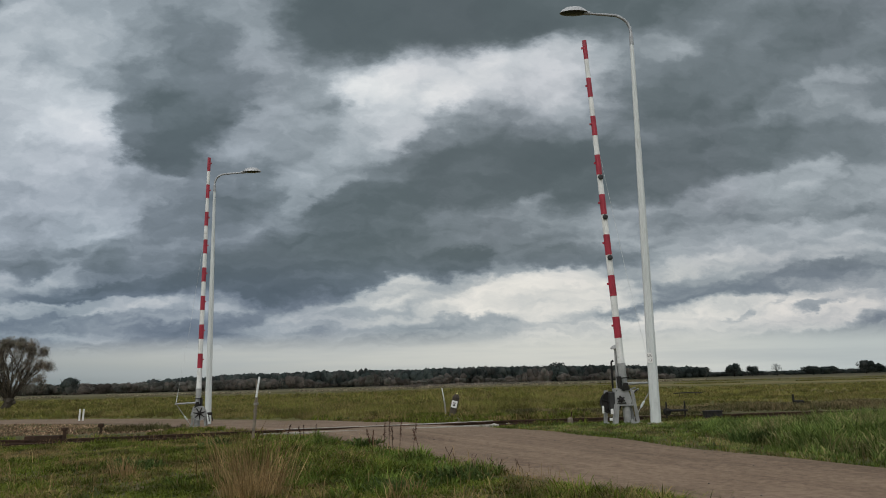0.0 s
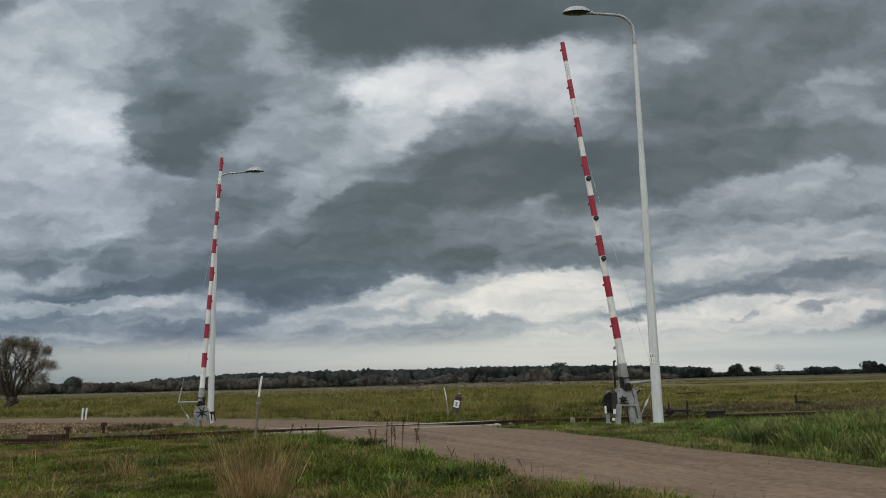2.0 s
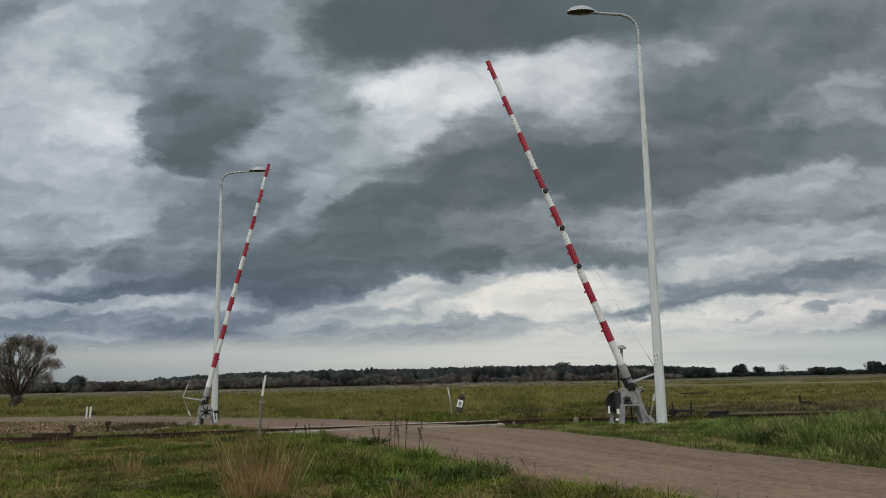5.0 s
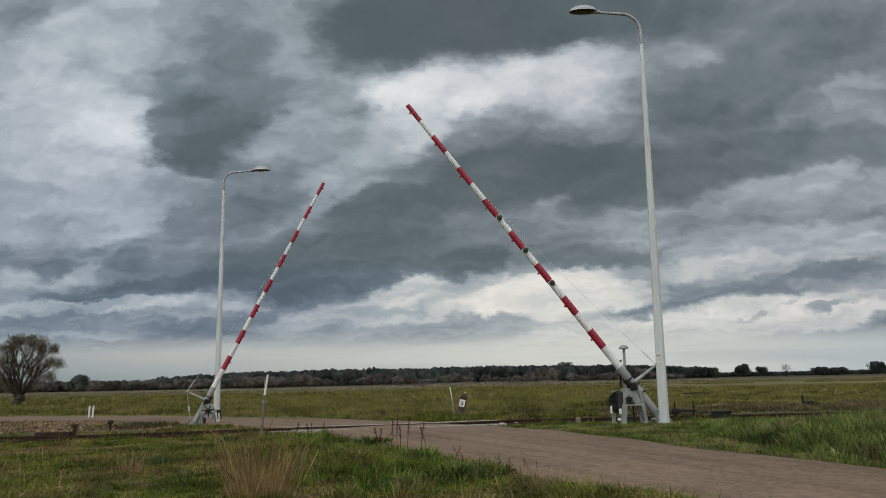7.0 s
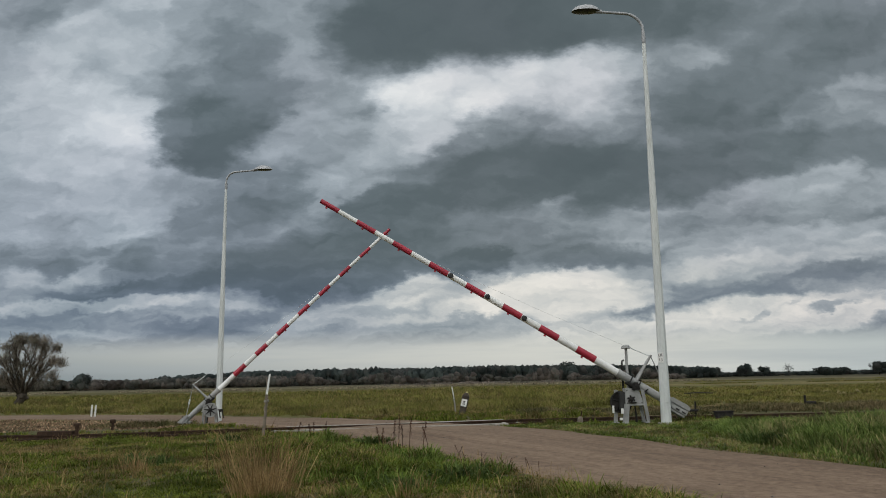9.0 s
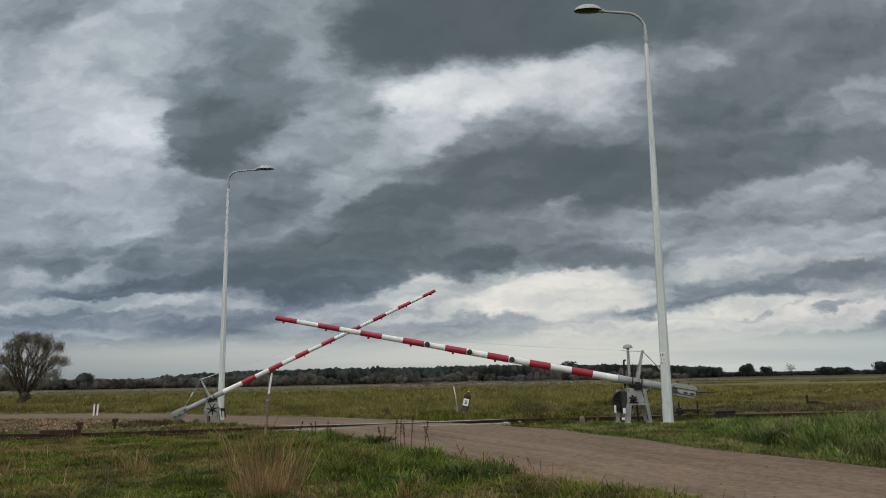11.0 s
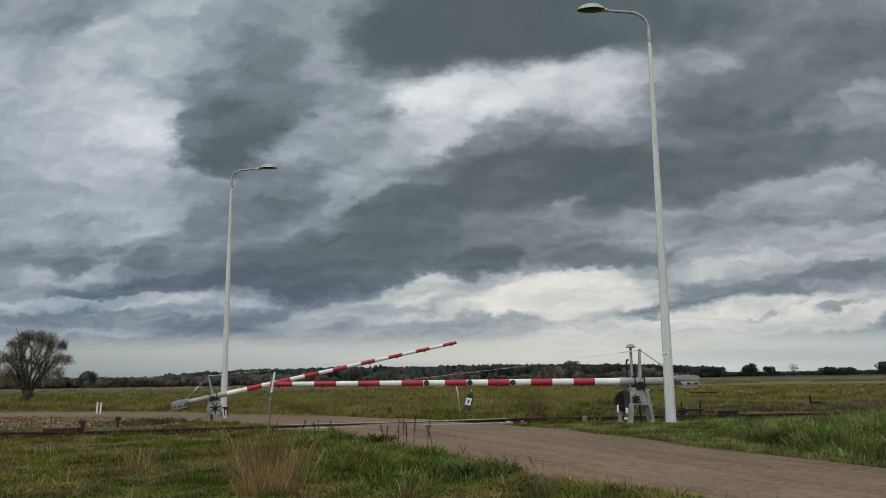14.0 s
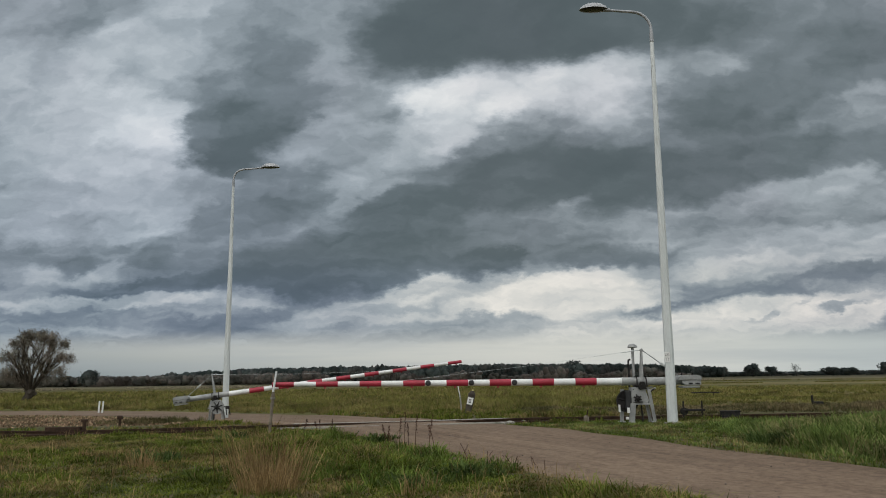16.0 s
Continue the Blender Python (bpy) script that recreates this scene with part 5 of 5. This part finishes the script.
    cloud(-0.245, 0.395, 0.046, 0.0239, 19, 0.33, 0.6, 0.8)
    cloud(-0.350, 0.441, 0.023, 0.0162, -1, 0.5, 0.5, 0.8)
    # heavy roof overhead
    cloud(0.401, 0.454, 0.321, 0.0894, -1, 0.32, 0.9, 0.6)
    cloud(-0.013, 0.475, 0.154, 0.0719, 2, 0.15, 1, 0.4)
    cloud(0.134, 0.488, 0.200, 0.0509, 3, 0.11, 1, 0.5)
    cloud(0.288, 0.485, 0.123, 0.0344, -1, 0.22, 0.7, 0.6)
    cloud(0.554, 0.451, 0.069, 0.0325, -1, 0.25, 0.6, 0.6)
    # bright break
    cloud(0.069, 0.372, 0.219, 0.0570, 2, 0.74, 0.95, 0.45)
    cloud(-0.014, 0.370, 0.079, 0.0380, 3, 0.97, 0.95, 0.45)
    cloud(0.077, 0.392, 0.083, 0.0303, 5, 0.86, 0.8, 0.6)
    cloud(0.207, 0.401, 0.083, 0.0384, -1, 0.71, 0.7, 0.6)
    cloud(-0.128, 0.349, 0.045, 0.0314, 19, 0.48, 0.7, 0.6)
    cloud(-0.060, 0.332, 0.075, 0.0203, 7, 0.66, 0.7, 0.7)
    cloud(0.135, 0.326, 0.135, 0.0203, -1, 0.46, 0.8, 0.8)
    # dark shelf
    cloud(0.162, 0.265, 0.178, 0.0475, -3, 0.13, 1, 0.55)
    cloud(0.392, 0.350, 0.135, 0.0865, -1, 0.25, 0.85, 0.7)
    cloud(0.341, 0.427, 0.047, 0.0177, -1, 0.5, 0.75, 0.6)
    cloud(0.328, 0.351, 0.053, 0.0268, -1, 0.19, 0.7, 0.7)
    cloud(0.517, 0.355, 0.098, 0.0205, 19, 0.47, 0.75, 0.55)
    cloud(0.423, 0.310, 0.041, 0.0186, -1, 0.4, 0.6, 0.7)
    cloud(0.348, 0.265, 0.156, 0.0398, 11, 0.21, 0.95, 0.5)
    cloud(0.567, 0.292, 0.060, 0.0309, -1, 0.26, 0.7, 0.6)
    cloud(0.026, 0.318, 0.045, 0.0202, 9, 0.46, 0.6, 0.7)
    cloud(-0.057, 0.226, 0.096, 0.0333, 5, 0.2, 0.95, 0.38)
    cloud(0.065, 0.248, 0.082, 0.0381, 4, 0.18, 0.9, 0.6)
    # middle left
    cloud(-0.511, 0.218, 0.103, 0.0453, -1, 0.62, 0.85, 0.7)
    cloud(-0.336, 0.260, 0.059, 0.0138, -5, 0.53, 0.8, 0.6)
    cloud(-0.312, 0.214, 0.055, 0.0316, -1, 0.34, 0.85, 0.5)
    cloud(-0.430, 0.209, 0.063, 0.0256, 4, 0.66, 0.85, 0.5)
    cloud(-0.555, 0.212, 0.052, 0.0301, -1, 0.6, 0.7, 0.7)
    cloud(-0.239, 0.254, 0.071, 0.0420, 9, 0.35, 0.9, 0.7)
    cloud(-0.253, 0.221, 0.044, 0.0211, -1, 0.26, 0.7, 0.7)
    cloud(-0.180, 0.303, 0.082, 0.0186, 13, 0.47, 0.8, 0.6)
    cloud(-0.116, 0.260, 0.048, 0.0183, 24, 0.53, 0.8, 0.6)
    cloud(-0.154, 0.231, 0.013, 0.0197, -26, 0.6, 0.7, 0.7)
    cloud(-0.015, 0.321, 0.034, 0.0156, 9, 0.7, 0.7, 0.7)
    cloud(-0.135, 0.275, 0.082, 0.0184, 23, 0.55, 0.7, 0.6)
    cloud(-0.060, 0.303, 0.067, 0.0170, 13, 0.62, 0.6, 0.7)
    # middle right
    cloud(0.469, 0.206, 0.191, 0.0526, 8, 0.54, 0.95, 0.35)
    cloud(0.511, 0.254, 0.044, 0.0168, 19, 0.62, 0.8, 0.5)
    cloud(0.327, 0.175, 0.055, 0.0186, -1, 0.43, 0.7, 0.7)
    cloud(0.542, 0.197, 0.055, 0.0135, 11, 0.46, 0.7, 0.7)
    cloud(0.405, 0.230, 0.081, 0.0167, 13, 0.56, 0.6, 0.6)
    cloud(0.100, 0.183, 0.125, 0.0269, 2, 0.4, 0.9, 0.6)
    cloud(0.150, 0.225, 0.028, 0.0076, 17, 0.48, 0.7, 0.9)
    cloud(0.227, 0.228, 0.044, 0.0076, 9, 0.24, 0.6, 0.6)
    cloud(0.269, 0.191, 0.040, 0.0336, -1, 0.52, 0.85, 0.6)
    cloud(-0.083, 0.187, 0.095, 0.0134, 5, 0.42, 0.8, 0.6)
    cloud(0.438, 0.184, 0.154, 0.0149, 8, 0.46, 0.65, 0.5)
    cloud(0.442, 0.151, 0.157, 0.0148, 7, 0.66, 0.85, 0.35)
    # lower left
    cloud(-0.427, 0.157, 0.190, 0.0266, -1, 0.38, 0.9, 0.6)
    cloud(-0.500, 0.151, 0.038, 0.0125, -1, 0.24, 0.8, 0.6)
    cloud(-0.405, 0.158, 0.038, 0.0126, -1, 0.24, 0.8, 0.6)
    cloud(-0.463, 0.144, 0.026, 0.0103, 9, 0.6, 0.8, 0.6)
    cloud(-0.557, 0.134, 0.026, 0.0103, -1, 0.58, 0.7, 0.7)
    cloud(-0.396, 0.122, 0.120, 0.0117, 4, 0.25, 0.95, 0.35)
    cloud(-0.463, 0.136, 0.066, 0.0044, 5, 0.55, 0.6, 0.6)
    cloud(-0.439, 0.102, 0.189, 0.0087, 1, 0.64, 0.9, 0.45)
    cloud(-0.438, 0.080, 0.173, 0.0130, -1, 0.43, 0.95, 0.35)
    cloud(-0.315, 0.072, 0.079, 0.0108, 1, 0.32, 0.85, 0.5)
    cloud(-0.149, 0.148, 0.168, 0.0457, 9, 0.19, 0.97, 0.42)
    cloud(-0.106, 0.169, 0.124, 0.0334, 7, 0.22, 0.8, 0.6)
    # low streaks and glow
    cloud(-0.265, 0.102, 0.043, 0.0116, -1, 0.57, 0.8, 0.6)
    cloud(-0.243, 0.075, 0.054, 0.0130, 1, 0.34, 0.8, 0.5)
    cloud(-0.099, 0.074, 0.130, 0.0230, 2, 0.61, 0.9, 0.5)
    cloud(-0.163, 0.061, 0.086, 0.0065, 2, 0.5, 0.5, 0.6)
    cloud(-0.033, 0.115, 0.054, 0.0175, 13, 0.75, 0.9, 0.5)
    cloud(0.137, 0.102, 0.134, 0.0334, 2, 0.93, 0.95, 0.4)
    cloud(0.018, 0.108, 0.036, 0.0146, 9, 0.7, 0.7, 0.6)
    cloud(0.040, 0.148, 0.055, 0.0192, 11, 0.19, 0.9, 0.45)
    cloud(0.194, 0.152, 0.095, 0.0148, 3, 0.27, 0.9, 0.5)
    cloud(0.100, 0.149, 0.019, 0.0148, -1, 0.5, 0.7, 0.7)
    cloud(0.127, 0.124, 0.051, 0.0102, 4, 0.86, 0.7, 0.6)
    cloud(0.062, 0.091, 0.016, 0.0072, 29, 0.98, 0.7, 0.5)
    cloud(0.046, 0.069, 0.068, 0.0115, 1, 0.6, 0.85, 0.5)
    cloud(0.360, 0.134, 0.084, 0.0176, 3, 0.68, 0.85, 0.5)
    cloud(0.500, 0.148, 0.102, 0.0192, 4, 0.64, 0.85, 0.6)
    cloud(0.451, 0.173, 0.124, 0.0104, 9, 0.62, 0.6, 0.6)
    cloud(0.431, 0.108, 0.152, 0.0160, 9, 0.38, 0.9, 0.4)
    cloud(0.374, 0.123, 0.087, 0.0073, 7, 0.56, 0.5, 0.6)
    cloud(0.306, 0.085, 0.083, 0.0079, 6, 0.32, 0.85, 0.4)
    cloud(0.209, 0.092, 0.030, 0.0094, 4, 0.92, 0.85, 0.5)
    cloud(0.406, 0.070, 0.180, 0.0244, 4, 0.84, 0.95, 0.35)
    cloud(0.497, 0.083, 0.030, 0.0058, 8, 0.42, 0.85, 0.5)
    cloud(0.396, 0.076, 0.024, 0.0036, 13, 0.62, 0.7, 0.5)
    cloud(0.538, 0.094, 0.036, 0.0065, 4, 0.6, 0.7, 0.6)
    cloud(0.449, 0.088, 0.012, 0.0043, 29, 0.6, 0.6, 0.5)
    cloud(0.189, 0.054, 0.144, 0.0129, 1, 0.76, 0.8, 0.6)
    tall = n.math("MULTIPLY", n.math("LOGARITHM", n.math("ADD", n.xyz(bent)[1], 0.06), 2.718), 0.6)
    lift = n.join(n.xyz(bent)[0], tall)
    puff = n.noise(lift, 6.0, 6, 0.5).outputs[0]
    under = n.noise(n.vmath("ADD", lift, (0.008, -0.022, 0)), 6.0, 6, 0.5).outputs[0]
    # smooth inside the dark masses, ragged where they thin out
    rough = n.smooth(value, 0.10, 0.5, 0.46, 1.0)
    relief = n.math("MULTIPLY", n.math("SUBTRACT", puff, 0.475), 0.36)
    relief = n.math("MULTIPLY_ADD", n.math("SUBTRACT", puff, under), 0.85, relief)
    value = n.math("MULTIPLY_ADD", relief, rough, value)
    col = n.ramp(value, [(0.0, srgb(78, 89, 93)), (0.2, srgb(91, 102, 106)), (0.40, srgb(120, 130, 136)), (0.60, srgb(159, 168, 174)), (0.8, srgb(197, 203, 207)), (1.0, srgb(226, 228, 228))])
    tint = n.noise(flat, 3.0, 3).outputs[0]
    col = n.mix(n.smooth(tint, 0.42, 0.62, 0, 0.7), col, n.mix(1.0, col, (1.015, 0.98, 1.0, 1), "MULTIPLY"))
    col = n.mix(n.math("MULTIPLY", n.smooth(v, 0.45, 0.08, 0.35, 0.7), n.smooth(u, 0.1, -0.35)), col, n.mix(1.0, col, (0.92, 0.99, 1.07, 1), "MULTIPLY"))
    cold = n.math("MULTIPLY", n.smooth(value, 0.55, 0.25), n.smooth(v, 0.17, 0.10))
    col = n.mix(n.math("MULTIPLY", cold, 0.8), col, n.mix(1.0, col, (0.98, 1.01, 1.14, 1), "MULTIPLY"))
    glow = n.math("MULTIPLY", n.smooth(value, 0.45, 0.85), n.smooth(v, 0.20, 0.11))
    col = n.mix(n.math("MULTIPLY", glow, 0.8), col, n.mix(1.0, col, (1.05, 0.99, 0.90, 1), "MULTIPLY"))
    col = n.mix(n.smooth(v, 0.033, 0.066, 1, 0), col, haze(n, u, v))
    e = n.add("ShaderNodeEmission")
    n.link(col, e.inputs[0])
    n.link(e.outputs[0], n.add("ShaderNodeOutputMaterial").inputs[0])
    return m


def build_clouds():
    """A wide cloud deck overhead that drifts away to the right."""
    verts, faces = [(0, 110, 0)], []
    radii, steps = (140, 400, 1000, 2200, 4800), 64
    for r in radii:
        for k in range(steps + 1):
            a = math.pi * k / steps
            verts.append((r * math.cos(a), max(110, r * math.sin(a)), 0))
    for j in range(len(radii) - 1):
        for k in range(steps):
            a = 1 + j * (steps + 1) + k
            faces.append((a, a + 1, a + steps + 2, a + steps + 1))
    ob = from_arrays("cloud_deck", verts, faces, cloud_material(), "heavy grey rain clouds with bright gaps", "clouds", "structure")
    return ob


build_ground()
build_road()
build_track()
BARRIERS = build_barriers()
build_lamps()
build_posts()
build_trackside()
build_willow()
build_far_wood()
build_far_trees()
build_field()
build_stubble()
build_grass()
build_dry_tufts()
build_weed_clumps()
build_gravel()
build_weeds()
CLOUDS = build_clouds()


def motions():
    for (root, arm, h), tilts, low in zip(BARRIERS, (RIGHT_TILT, LEFT_TILT), (0.28, 0.0)):
        walk(arm, [(t, pose(0, 0, h, 0, -a - low * math.cos(radians(a)), 0)) for t, a in tilts])
    k = SKY_HEIGHT / 16
    walk(CLOUDS, [(t, pose(0.14 * k * (t - 8), 0.15 * k * (t - 8), SKY_HEIGHT + 1.1)) for t in (0, 4, 8, 12, 16)])


motions()
